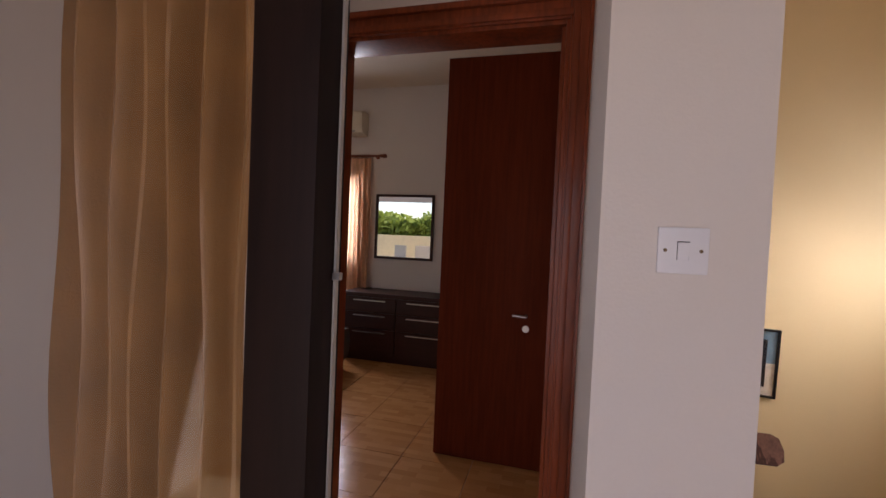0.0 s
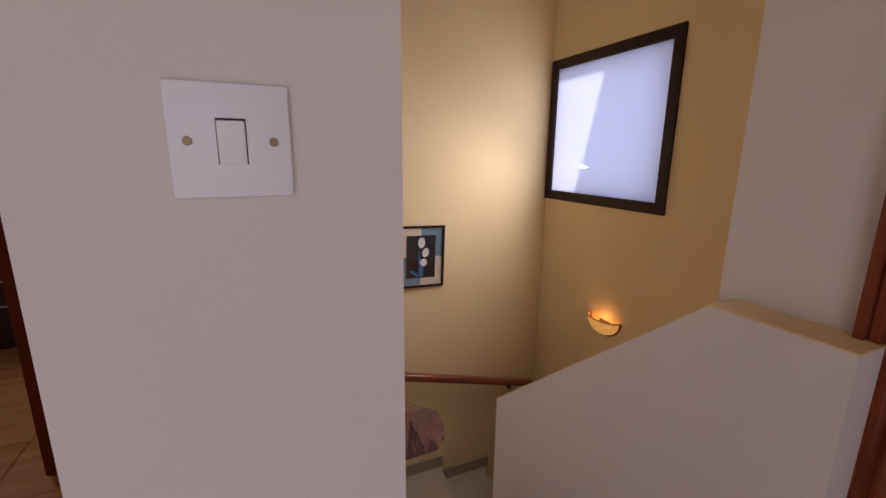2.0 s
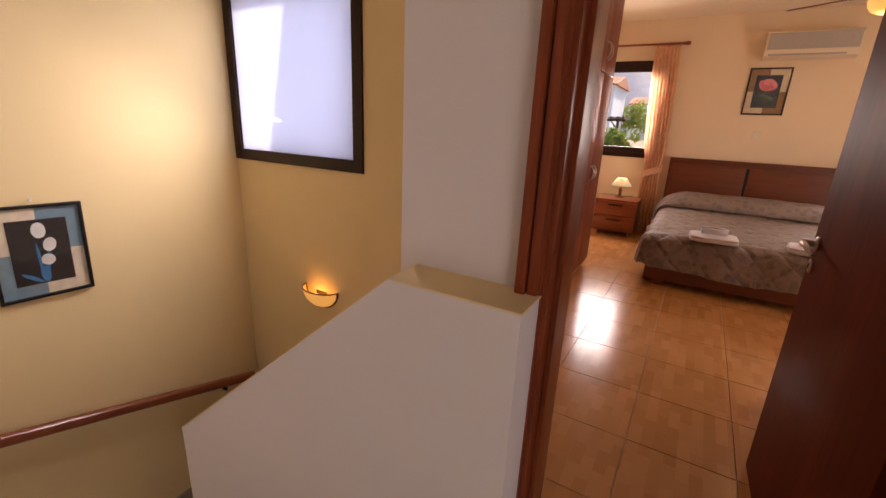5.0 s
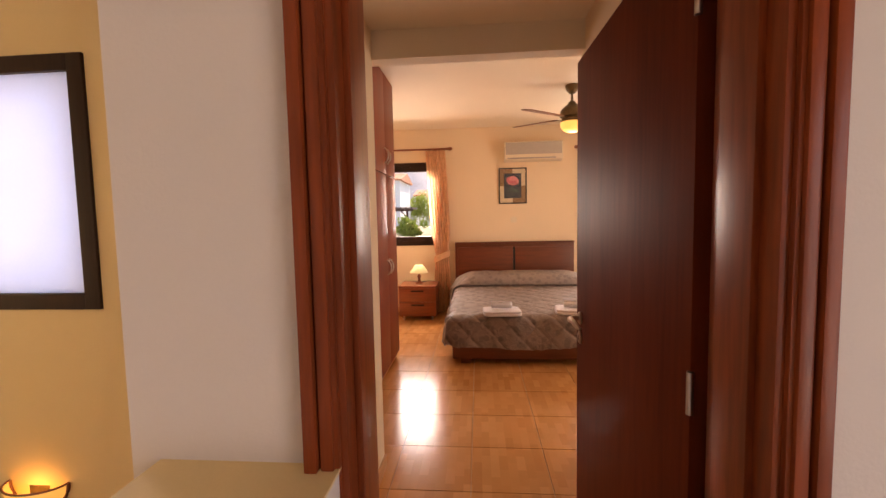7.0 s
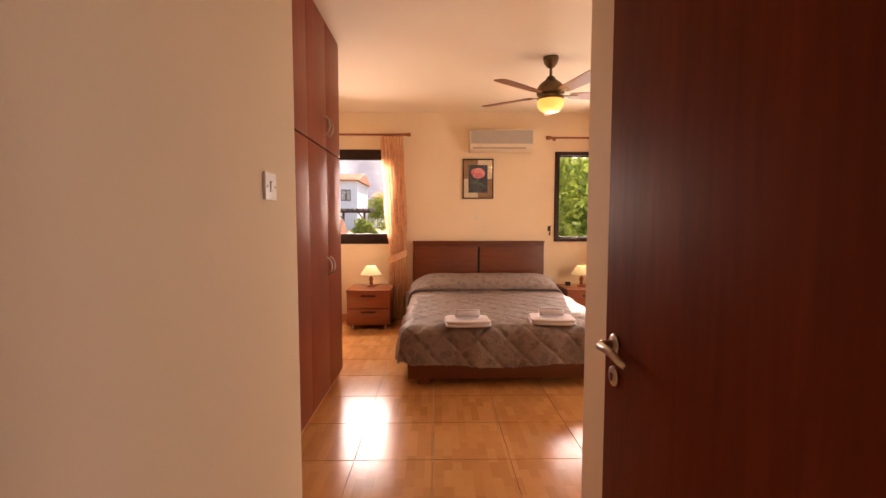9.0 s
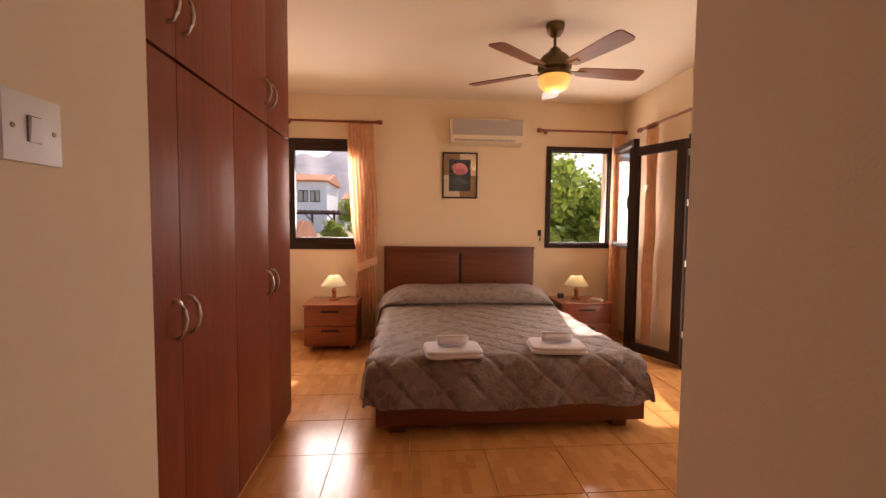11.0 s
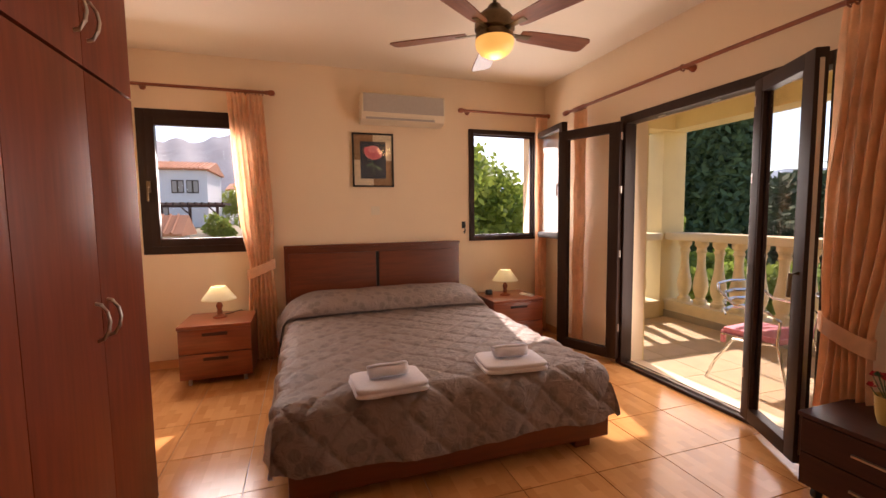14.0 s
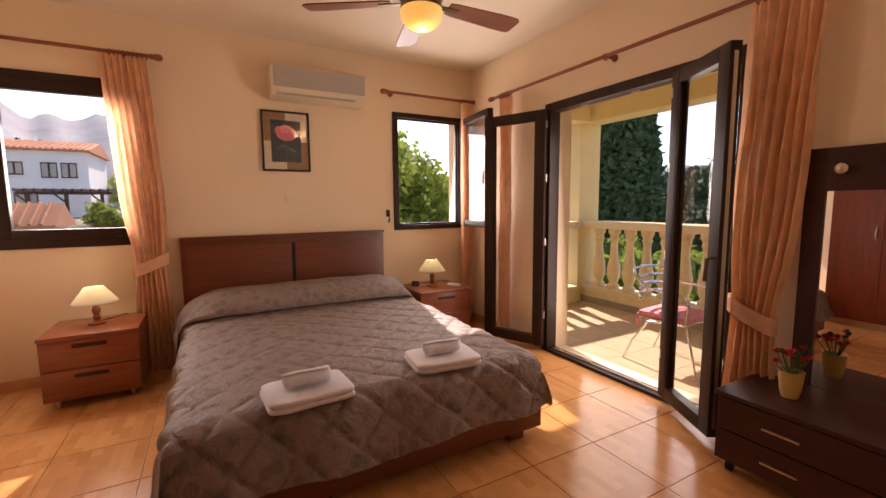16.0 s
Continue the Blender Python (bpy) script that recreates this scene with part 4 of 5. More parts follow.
tagged(part("lamp_cable", tube(bmesh.new(), [(6.82, 1.12, 0.494), (6.88, 1.05, 0.493), (6.95, 0.98, 0.5), (7.0, 0.93, 0.45), (7.03, 0.9, 0.3)], 0.0035, 6), M_BLACK, None, "", True), "black lamp cable trailing over the nightstand", "cable")
rc = thing("remote_control", "small white remote control lying on the nightstand", "remote control", (6.66, -1.77, 0.488), rz=20)
part("case", B(-0.08, 0.08, -0.025, 0.025, 0, 0.018, 0.005), M_WHITE, rc, smooth=True)
for k in range(4):
    part("button", B(-0.06 + k * 0.025, -0.045 + k * 0.025, -0.012, 0.012, 0.018, 0.021), M_ACGREY, rc)
tp = thing("alarm_clock", "small black clock on the nightstand", "clock", (6.84, -1.42, 0.488))
part("case", B(-0.025, 0.025, -0.03, 0.03, 0, 0.05, 0.006), M_BLACK, tp, smooth=True)


# ---- pictures ----
def ellipse(bm, cx, cz, rx, rz, rot, y, n=18, point=0.0):
    vs = []
    for i in range(n):
        a = 2 * math.pi * i / n
        u, w = rx * math.cos(a), rz * math.sin(a) * (1 - point * abs(math.cos(a)))
        c, s = math.cos(radians(rot)), math.sin(radians(rot))
        vs.append(bm.verts.new((cx + u * c - w * s, y, cz + u * s + w * c)))
    f = bm.faces.new(vs)
    ex = bmesh.ops.extrude_face_region(bm, geom=[f])
    for v in ex["geom"]:
        if isinstance(v, bmesh.types.BMVert):
            v.co.y += 0.0008
    return bm


def flat(name, rgb):
    return mat(name, rgb, 0.5, var=0.15, scale=25)


P_NAVY, P_PINK, P_PINK2, P_GREEN = flat("print_navy", (0.012, 0.03, 0.06)), flat("print_pink", (0.80, 0.30, 0.34)), flat("print_deep_pink", (0.66, 0.17, 0.22)), flat("print_green", (0.10, 0.22, 0.14))
P_BROWN, P_CREAM, P_BLUE, P_WHITE, P_BLK, P_TEAL = flat("mat_brown", (0.30, 0.17, 0.08)), flat("mat_cream", (0.72, 0.62, 0.45)), flat("print_blue", (0.03, 0.20, 0.42)), flat("print_white", (0.75, 0.74, 0.68)), flat("print_black", (0.01, 0.01, 0.012)), flat("mat_teal", (0.16, 0.27, 0.32))


def picture(name, w, h, m, label, mats, ground, shapes):
    t = thing(name, label, "picture")
    t.matrix_basis = m
    f = 0.016
    for bm in (B(-w / 2, -w / 2 + f, -0.025, 0, -h / 2, h / 2, 0.003), B(w / 2 - f, w / 2, -0.025, 0, -h / 2, h / 2, 0.003), B(-w / 2 + f, w / 2 - f, -0.025, 0, -h / 2, -h / 2 + f, 0.003), B(-w / 2 + f, w / 2 - f, -0.025, 0, h / 2 - f, h / 2, 0.003)):
        part("frame", bm, M_BLACK, t, smooth=True)
    for (x0, x1, z0, z1), mm in mats:
        part("mount", B(x0 * w / 2, x1 * w / 2, -0.010, -0.002, z0 * h / 2, z1 * h / 2), mm, t)
    part("print", B(-w * 0.31, w * 0.31, -0.0125, -0.0105, -h * 0.345, h * 0.345), ground, t)
    for k, (cx, cz, rx, rz, rot, mm) in enumerate(shapes):
        part("painted_shape", ellipse(bmesh.new(), cx * w, cz * h, rx * w, rz * h, rot, -0.0142 - 0.0009 * k), mm, t)
    part("glazing", B(-w / 2 + f, w / 2 - f, -0.0232, -0.0224, -h / 2 + f, h / 2 - f), M_GLASS, t).visible_shadow = False
    return t


picture("framed_print", 0.407, 0.525, pose(7.049, -0.263, 1.882, 0, 0, -90), "black framed print of a pink rose on dark blue", [((-0.93, 0.0, 0.0, 0.94), P_BROWN), ((0.0, 0.93, 0.0, 0.94), P_CREAM), ((-0.93, 0.0, -0.94, 0.0), P_CREAM), ((0.0, 0.93, -0.94, 0.0), P_BROWN)], P_NAVY,
        [(0.0, -0.13, 0.012, 0.15, 8, P_GREEN), (0.12, -0.14, 0.10, 0.02, -30, P_GREEN), (-0.1, -0.09, 0.09, 0.018, 25, P_GREEN), (0.0, 0.14, 0.20, 0.13, 0, P_PINK), (-0.12, 0.16, 0.10, 0.09, 30, P_PINK2), (0.11, 0.12, 0.11, 0.09, -30, P_PINK), (0.02, 0.08, 0.15, 0.07, 0, P_PINK2), (0.0, 0.19, 0.12, 0.06, 10, P_PINK), (0.02, 0.15, 0.07, 0.055, -20, P_PINK2), (0.01, 0.165, 0.04, 0.03, 20, P_PINK)])
picture("framed_print", 0.385, 0.49, pose(1.26, 3.099, 0.63, 0, 1.5, 0), "black framed print of three white tulips on black", [((-0.93, 0.0, 0.0, 0.94), P_CREAM), ((0.0, 0.93, 0.0, 0.94), P_TEAL), ((-0.93, 0.0, -0.94, 0.0), P_TEAL), ((0.0, 0.93, -0.94, 0.0), P_CREAM)], P_BLK,
        [(-0.03, -0.12, 0.018, 0.22, 3, P_BLUE), (0.05, -0.14, 0.016, 0.2, -8, P_BLUE), (0.0, -0.24, 0.05, 0.09, 5, P_BLUE), (-0.14, -0.27, 0.13, 0.02, -35, P_BLUE), (0.0, 0.23, 0.075, 0.085, 0, P_WHITE), (0.09, 0.07, 0.07, 0.075, -15, P_WHITE), (0.05, -0.09, 0.075, 0.06, 10, P_WHITE)])
tagged(part("picture_nail", lathe(bmesh.new(), [(0.006, 0), (0.006, 0.02)], (0, 0, 0), 8), M_WHITE), "small white picture hook in the wall", "hook").matrix_basis = pose(1.26, 3.1, 0.9, 90, 0, 0)


# ---- switches, socket, air conditioner, sconce ----
def switch(m, w, label):
    t = thing("light_switch", label, "light switch")
    t.matrix_basis = m
    part("plate", B(-w / 2, w / 2, -0.009, 0, -w / 2, w / 2, 0.0035), M_WHITE, t, smooth=True)
    part("rocker_surround", B(-0.0103, 0.0103, -0.0096, -0.0091, -0.0168, 0.0168, 0.0002), M_UPVC, t)
    o = part("rocker", B(-0.0095, 0.0095, -0.0135, -0.0085, -0.016, 0.016, 0.0015), M_WHITE, t, smooth=True)
    o.rotation_euler = (radians(5), 0, 0)
    for s in (-1, 1):
        sc = part("screw", lathe(bmesh.new(), [(0.0035, 0), (0.003, 0.0012)], seg=12), M_BRONZE, t, "", True)
        sc.matrix_local = pose(s * w * 0.35, -0.0088, 0, 90, 0, 0)
    return t


switch(pose(0.113, 0.47, 1.418), 0.084, "white single light switch with two screws on the wall")
switch(pose(2.755, 0.81, 1.42), 0.086, "white light switch on the passage wall")
so = thing("wall_socket", "small cream cover plate on the headboard wall", "socket")
so.matrix_basis = pose(7.05, -0.275, 1.385, 0, 0, -90)
part("plate", B(-0.043, 0.043, -0.008, 0, -0.043, 0.043, 0.003), M_CREAMPL, so, smooth=True)
for s in (-1, 1):
    part("screw", B(s * 0.03 - 0.003, s * 0.03 + 0.003, -0.0095, -0.008, -0.003, 0.003), M_STEEL, so)

hk = thing("wall_hook", "small black iron tie-back hook on the wall", "hook", (7.05, -1.22, 1.2))
part("plate", B(-0.006, 0, -0.02, 0.02, -0.01, 0.06, 0.002), M_BLACK, hk)
part("hook", tube(bmesh.new(), [(-0.006, 0, 0.04), (-0.04, 0, 0.02), (-0.045, 0, -0.03), (-0.03, 0, -0.06), (-0.01, 0, -0.05)], 0.008, 8), M_BLACK, hk, "", True)


def air_conditioner(m, label, grille):
    t = thing("air_conditioner", label, "air conditioner")
    t.matrix_basis = m
    prof = [(0, -0.13), (0, 0.14), (-0.17, 0.14), (-0.19, 0.11), (-0.19, -0.05), (-0.16, -0.11), (-0.1, -0.13)]
    part("body", side_prism(bmesh.new(), prof, "x", -0.41, 0.41), M_CREAMPL, t)
    part("front_panel", B(-0.395, 0.395, -0.197, -0.191, -0.045, 0.125, 0.003), grille, t)
    for k in range(2):
        part("louvre", B(-0.36, 0.30, -0.188 + 0.022 * k, -0.182 + 0.022 * k, -0.086 - 0.024 * k, -0.066 - 0.024 * k), M_CREAMPL, t)
    part("outlet", B(-0.37, 0.31, -0.172, -0.15, -0.105, -0.06), M_ACGREY, t)
    return t


air_conditioner(pose(7.05, -0.55, 2.355, 0, 0, -90), "cream wall-mounted air conditioner with a grey front", M_ACGREY)
air_conditioner(pose(-2.8, 4.4, 2.74), "cream wall-mounted air conditioner in the second bedroom", M_CREAMPL)

sc = thing("wall_sconce", "lit half-round amber glass wall lamp with a wooden rim", "wall lamp", (2.42, 2.3, 0.245))
bm = bmesh.new()
for i in range(13):
    for j in range(7):
        a, b = math.pi * i / 12, math.pi / 2 * j / 6
        r = 0.15
        bm.verts.new((-0.10 * math.sin(a) * math.cos(b), r * math.cos(a), -0.13 * math.sin(a) * math.sin(b)))
bm.verts.ensure_lookup_table()
for i in range(12):
    for j in range(6):
        q = [i * 7 + j, (i + 1) * 7 + j, (i + 1) * 7 + j + 1, i * 7 + j + 1]
        bm.faces.new([bm.verts[k] for k in q])
bmesh.ops.remove_doubles(bm, verts=bm.verts, dist=0.0005)
part("bowl", bm, M_SCONCE, sc, "amber glass bowl", True).modifiers.new("glass", "SOLIDIFY").thickness = 0.003
part("rim", tube(bmesh.new(), [(-0.004, 0.15 * math.cos(math.pi * i / 20), -0.13 * math.sin(math.pi * i / 20)) for i in range(21)], 0.009, 8), M_RAIL, sc, "thin wooden rim", True)
part("top_rim", tube(bmesh.new(), [(-0.10 * math.sin(math.pi * i / 20) - 0.002, 0.15 * math.cos(math.pi * i / 20), 0) for i in range(21)], 0.005, 8), M_RAIL, sc, "", True)
part("back_plate", B(-0.003, 0, -0.05, 0.05, -0.1, -0.02), M_BRONZE, sc)


# ---- handrails ----
def rail(name, pts, label, material, posts, wide=1.0):
    t = thing(name, label, "handrail")
    bm = bmesh.new()
    for p, q in zip(pts, pts[1:]):
        p, q = Vector(p), Vector(q)
        d = (q - p).normalized()
        s = d.cross(Vector((0, 0, 1))).normalized()
        u = s.cross(d)
        prof = [(wide * x, z) for x, z in ((-0.028, -0.02), (-0.03, 0.0), (-0.026, 0.022), (-0.016, 0.029), (0.016, 0.029), (0.026, 0.022), (0.03, 0.0), (0.028, -0.02), (0.018, -0.03), (-0.018, -0.03))]
        a = [bm.verts.new(p + s * x + u * z) for x, z in prof]
        b = [bm.verts.new(q + s * x + u * z) for x, z in prof]
        for i in range(10):
            bm.faces.new((a[i], a[(i + 1) % 10], b[(i + 1) % 10], b[i]))
        bm.faces.new(a[::-1])
        bm.faces.new(b)
    part("rail", bm, material, t)
    for (x, y, z), w in posts:
        wv = Vector(w)
        br = part("bracket", tube(bmesh.new(), [Vector((x, y, z)) + wv, Vector((x, y, z)) + wv * 0.4 + Vector((0, 0, -0.05)), Vector((x, y, z - 0.045)), Vector((x, y, z - 0.02))], [0.01, 0.009, 0.009, 0.012], 10), M_BLACK, t, "black iron bracket", True)
        d = wv.normalized()
        c = Vector((x, y, z)) + wv
        part("wall_plate", B(c.x - 0.012, c.x + 0.012, c.y - 0.014, c.y + 0.014, c.z - 0.022, c.z + 0.022, 0.004), M_BLACK, br)
    return t


rail("handrail", [(0.305, 0.585, 1.03), (0.2, 2.85, -0.005)], "grained oak handrail on black brackets along the flight", M_RAILTOP, [((0.285, 0.95, 0.85), (-0.055, 0, 0)), ((0.262, 1.5, 0.60), (-0.058, 0, 0)), ((0.22, 2.4, 0.19), (-0.055, 0, 0))], 1.4)
rail("handrail", [(0.285, 3.03, -0.12), (2.33, 3.03, -0.66)], "reddish wooden handrail sloping along the stairwell wall", M_RAIL, [((0.5, 3.03, -0.20), (0, 0.07, 0)), ((2.1, 3.03, -0.62), (0, 0.07, 0))])
rail("handrail", [(2.345, 3.03, -0.665), (2.345, 2.2, -1.35)], "reddish wooden handrail turning down beside the sconce wall", M_RAIL, [((2.345, 2.7, -0.96), (0.075, 0, 0))])


# ---- ceiling fan ----
fan = thing("ceiling_fan", "five-bladed wooden ceiling fan with an amber light bowl, standing still", "ceiling fan", (5.2, -0.72, 2.75))
part("canopy", lathe(bmesh.new(), [(0.066, 0), (0.066, -0.02), (0.055, -0.055), (0.03, -0.085), (0.016, -0.09)]), M_BRONZE, fan, "antique brass canopy", True)
part("down_rod", lathe(bmesh.new(), [(0.012, -0.09), (0.012, -0.17)], seg=12), M_BRONZE, fan, "", True)
part("motor_housing", lathe(bmesh.new(), [(0.02, -0.16), (0.035, -0.17), (0.045, -0.19), (0.09, -0.225), (0.115, -0.255), (0.12, -0.29), (0.12, -0.315), (0.10, -0.33), (0.10, -0.345), (0.115, -0.35), (0.115, -0.37), (0.06, -0.38)], seg=32), M_BRONZE, fan, "antique brass motor housing", True)
part("light_bowl", lathe(bmesh.new(), [(0.115, -0.371), (0.117, -0.385), (0.11, -0.42), (0.088, -0.45), (0.05, -0.47), (0.012, -0.477)], seg=32), M_FANGLASS, fan, "amber frosted glass light bowl", True)


def blade():
    bm = bmesh.new()
    prof = [(0.17, -0.045), (0.22, -0.055), (0.55, -0.072), (0.64, -0.07), (0.66, -0.05), (0.66, 0.05), (0.64, 0.07), (0.55, 0.072), (0.22, 0.055), (0.17, 0.045)]
    prism(bm, prof, -0.0035, 0.0035)
    return bm


bmesh_blade = mesh_of(blade(), "blade", M_BLADE)
bmarm = mesh_of(B(0.09, 0.24, -0.018, 0.018, -0.009, -0.004, 0.002), "blade_arm", M_BRONZE)
for k in range(5):
    b = new("blade", bmesh_blade)
    b.parent = fan
    b.matrix_local = pose(0, 0, -0.325, 0, 0, -160 + 72 * k) @ pose(0, 0, 0, -11, 0, 0)
    a = new("blade_arm", bmarm)
    a.parent = b


# ---- chest and mirror stand by the balcony door ----
ch = thing("chest_of_drawers", "low dark wooden two-drawer chest on castors", "chest of drawers", (3.68, -1.98, 0))
part("body", B(-0.40, 0.40, -0.2, 0.22, 0.06, 0.385, 0.003), M_DARKWOOD, ch)
part("top", B(-0.41, 0.41, -0.2, 0.24, 0.386, 0.408, 0.004), M_DARKWOOD, ch, smooth=True)
for z0, z1 in ((0.07, 0.22), (0.226, 0.38)):
    d = part("drawer", B(-0.395, 0.395, 0.2205, 0.236, z0, z1, 0.003), M_DARKWOOD, ch)
    part("handle", B(0.06, 0.20, 0.237, 0.25, (z0 + z1) / 2 - 0.004, (z0 + z1) / 2 + 0.006, 0.002), M_STEEL, d, "slim steel bar handle")
for sx in (-0.35, 0.35):
    for sy in (-0.15, 0.18):
        part("castor", lathe(bmesh.new(), [(0.026, -0.012), (0.03, -0.006), (0.03, 0.006), (0.026, 0.012)], seg=16), M_BLACK, ch, "", True).matrix_local = pose(sx, sy, 0.03, 0, 90, 0)
ms = thing("mirror_stand", "tall dark wooden mirror panel with steel coat knobs", "mirror", (3.52, -2.19, 0))
part("left_stile", B(-0.42, -0.36, -0.015, 0.02, 0.0, 1.56, 0.003), M_DARKWOOD, ms)
part("right_stile", B(0.36, 0.44, -0.015, 0.02, 0.0, 1.56, 0.003), M_DARKWOOD, ms)
part("top_rail", B(-0.36, 0.36, -0.015, 0.02, 1.36, 1.56, 0.003), M_DARKWOOD, ms)
part("bottom_rail", B(-0.36, 0.36, -0.015, 0.02, 0.0, 0.12, 0.003), M_DARKWOOD, ms)
part("mirror_glass", B(-0.36, 0.36, -0.01, 0.008, 0.12, 1.36), M_MIRROR, ms, "silvered mirror glass")
for x in (-0.2, 0.08, 0.30):
    part("coat_knob", lathe(bmesh.new(), [(0.008, 0), (0.008, 0.02), (0.022, 0.025), (0.024, 0.035), (0.012, 0.042)], seg=16), M_STEEL, ms, "round steel knob", True).matrix_local = pose(x, 0.02, 1.46, -90, 0, 0)
fp = thing("flower_pot", "yellow ceramic pot of red artificial flowers on the chest", "flower pot", (3.87, -1.95, 0.408))
part("pot", lathe(bmesh.new(), [(0.032, 0), (0.04, 0.03), (0.046, 0.08), (0.048, 0.12), (0.052, 0.125), (0.044, 0.125), (0.04, 0.11)], seg=24), M_POT, fp, "", True)
rnd = random.Random(5)
for k in range(16):
    a, r, h = rnd.uniform(0, 6.28), rnd.uniform(0.01, 0.085), rnd.uniform(0.15, 0.24)
    x, y = r * math.cos(a), r * math.sin(a)
    st = part("stem", tube(bmesh.new(), [(x * 0.2, y * 0.2, 0.1), (x * 0.7, y * 0.7, h * 0.8), (x, y, h)], 0.002, 5), M_LEAFG, fp)
    bm = bmesh.new()
    for j in range(9):
        b, e = rnd.uniform(0, 6.28), rnd.uniform(0.2, 1.4)
        d = Vector((math.cos(b) * math.cos(e), math.sin(b) * math.cos(e), math.sin(e)))
        s = d.cross(Vector((0, 0, 1.01))).normalized() * 0.011
        o = Vector((x, y, h))
        vs = [bm.verts.new(o), bm.verts.new(o + d * 0.014 + s), bm.verts.new(o + d * 0.026), bm.verts.new(o + d * 0.014 - s)]
        bm.faces.new(vs)
    part("blossom", bm, M_RED if k % 4 else M_LEAFG, st)


# ---- balcony ----
structure("pillar_balcony", B(7.1, 7.45, -4.35, -3.98, -3.2, 2.36), M_EXT, "yellow rendered balcony corner pillar", "pillar")
structure("beam_balcony_east", B(7.0, 7.3, -4.05, -2.47, 2.36, 2.6), M_EXT, "yellow rendered balcony side beam", "beam")
structure("beam_balcony", B(2.94, 7.3, -4.35, -4.05, 2.362, 2.95), M_EXT, "yellow rendered balcony beam", "beam")
structure("ceiling_balcony", B(2.94, 7.3, -4.05, -2.46, 2.6, 2.95), M_EXT, "yellow rendered balcony soffit", "ceiling")
structure("facade_balcony", wall_with_hole("y", -2.475, -2.462, 2.94, 7.05, -0.03, 2.6, [(4.25, 5.79, -0.03, 2.12)]), M_EXT, "yellow rendered outer face of the bedroom wall")
structure("wall_balcony_west", B(2.8, 2.94, -4.5, -2.46, -3.2, 2.95), M_EXT, "yellow rendered balcony side wall")
for n, bm in [("baseboard_balcony", B(2.94, 7.1, -4.06, -4.047, -0.028, 0.06))]:
    structure(n, bm, M_SKIRT, "stone tile skirting of the balcony", "baseboard")
bal = thing("balustrade", "cast stone balustrade of turned balusters with a moulded rail", "balustrade", kind="structure")
part("plinth", B(2.94, 7.1, -4.32, -4.06, -0.03, 0.15, 0.008), M_BALUST, bal)
part("plinth_cap", B(2.94, 7.1, -4.34, -4.04, 0.151, 0.2, 0.01), M_BALUST, bal)
part("coping", B(2.94, 7.1, -4.35, -4.03, 0.98, 1.07, 0.02), M_BALUST, bal, smooth=True)
BALP = [(0.075, 0), (0.075, 0.05), (0.058, 0.06), (0.05, 0.085), (0.062, 0.11), (0.078, 0.16), (0.085, 0.22), (0.078, 0.29), (0.06, 0.38), (0.048, 0.48), (0.044, 0.58), (0.05, 0.63), (0.062, 0.645), (0.055, 0.665), (0.05, 0.69), (0.07, 0.72), (0.075, 0.73), (0.075, 0.78)]
bal_mesh = mesh_of(lathe(bmesh.new(), BALP, seg=18), "baluster", M_BALUST, True)
for k in range(17):
    b = new("baluster", bal_mesh)
    b.parent = bal
    b.location = (6.92 - 0.235 * k, -4.19, 0.2)

part("plinth", B(7.04, 7.28, -3.92, -2.48, -0.03, 0.15, 0.008), M_BALUST, bal)
part("plinth_cap", B(7.02, 7.3, -3.92, -2.48, 0.151, 0.2, 0.01), M_BALUST, bal)
part("coping", B(7.01, 7.31, -3.92, -2.48, 0.98, 1.07, 0.02), M_BALUST, bal, smooth=True)
for k in range(5):
    b = new("baluster", bal_mesh)
    b.parent = bal
    b.location = (7.16, -3.7 + 0.235 * k, 0.2)

bc = thing("balcony_chair", "tubular aluminium balcony chair with a pink seat cushion", "chair", (5.08, -2.98, -0.03), rz=96)
for s in (-1, 1):
    part("frame_tube", tube(bmesh.new(), [(s * 0.25, 0.30, 0.0), (s * 0.24, 0.24, 0.25), (s * 0.235, 0.20, 0.42), (s * 0.25, 0.22, 0.58), (s * 0.26, 0.15, 0.63), (s * 0.26, -0.1, 0.65), (s * 0.25, -0.22, 0.74), (s * 0.18, -0.27, 0.78), (0, -0.29, 0.79)], 0.011, 10), M_ALU, bc, "", True)
    part("leg", tube(bmesh.new(), [(s * 0.235, 0.18, 0.40), (s * 0.235, -0.1, 0.37), (s * 0.24, -0.24, 0.15), (s * 0.25, -0.30, 0.0)], 0.011, 10), M_ALU, bc, "", True)
for z in (0.56, 0.63, 0.70):
    part("back_slat", tube(bmesh.new(), [(-0.25, -0.16, z), (-0.15, -0.235, z + 0.01), (0, -0.26, z + 0.015), (0.15, -0.235, z + 0.01), (0.25, -0.16, z)], [0.008, 0.014, 0.014, 0.014, 0.008], 8), M_ALU, bc, "", True)
part("seat_frame", B(-0.23, 0.23, -0.2, 0.21, 0.385, 0.4, 0.004), M_ALU, bc)
cu = part("cushion", B(-0.215, 0.215, -0.2, 0.21, 0.401, 0.445, 0.018), M_SEAT, bc, "pink fabric cushion with ties", True)
part("tie_strap", B(-0.22, -0.19, -0.21, -0.18, 0.30, 0.42, 0.005), M_SEAT, cu)
part("tie_strap", B(0.19, 0.22, -0.21, -0.18, 0.32, 0.42, 0.005), M_SEAT, cu)
bt = thing("balcony_table", "round dark-topped aluminium balcony table", "table", (4.72, -3.5, -0.03))
part("tabletop", lathe(bmesh.new(), [(0.28, 0.69), (0.30, 0.695), (0.30, 0.715), (0.28, 0.72)], seg=36), M_TABLETOP, bt, "", True)
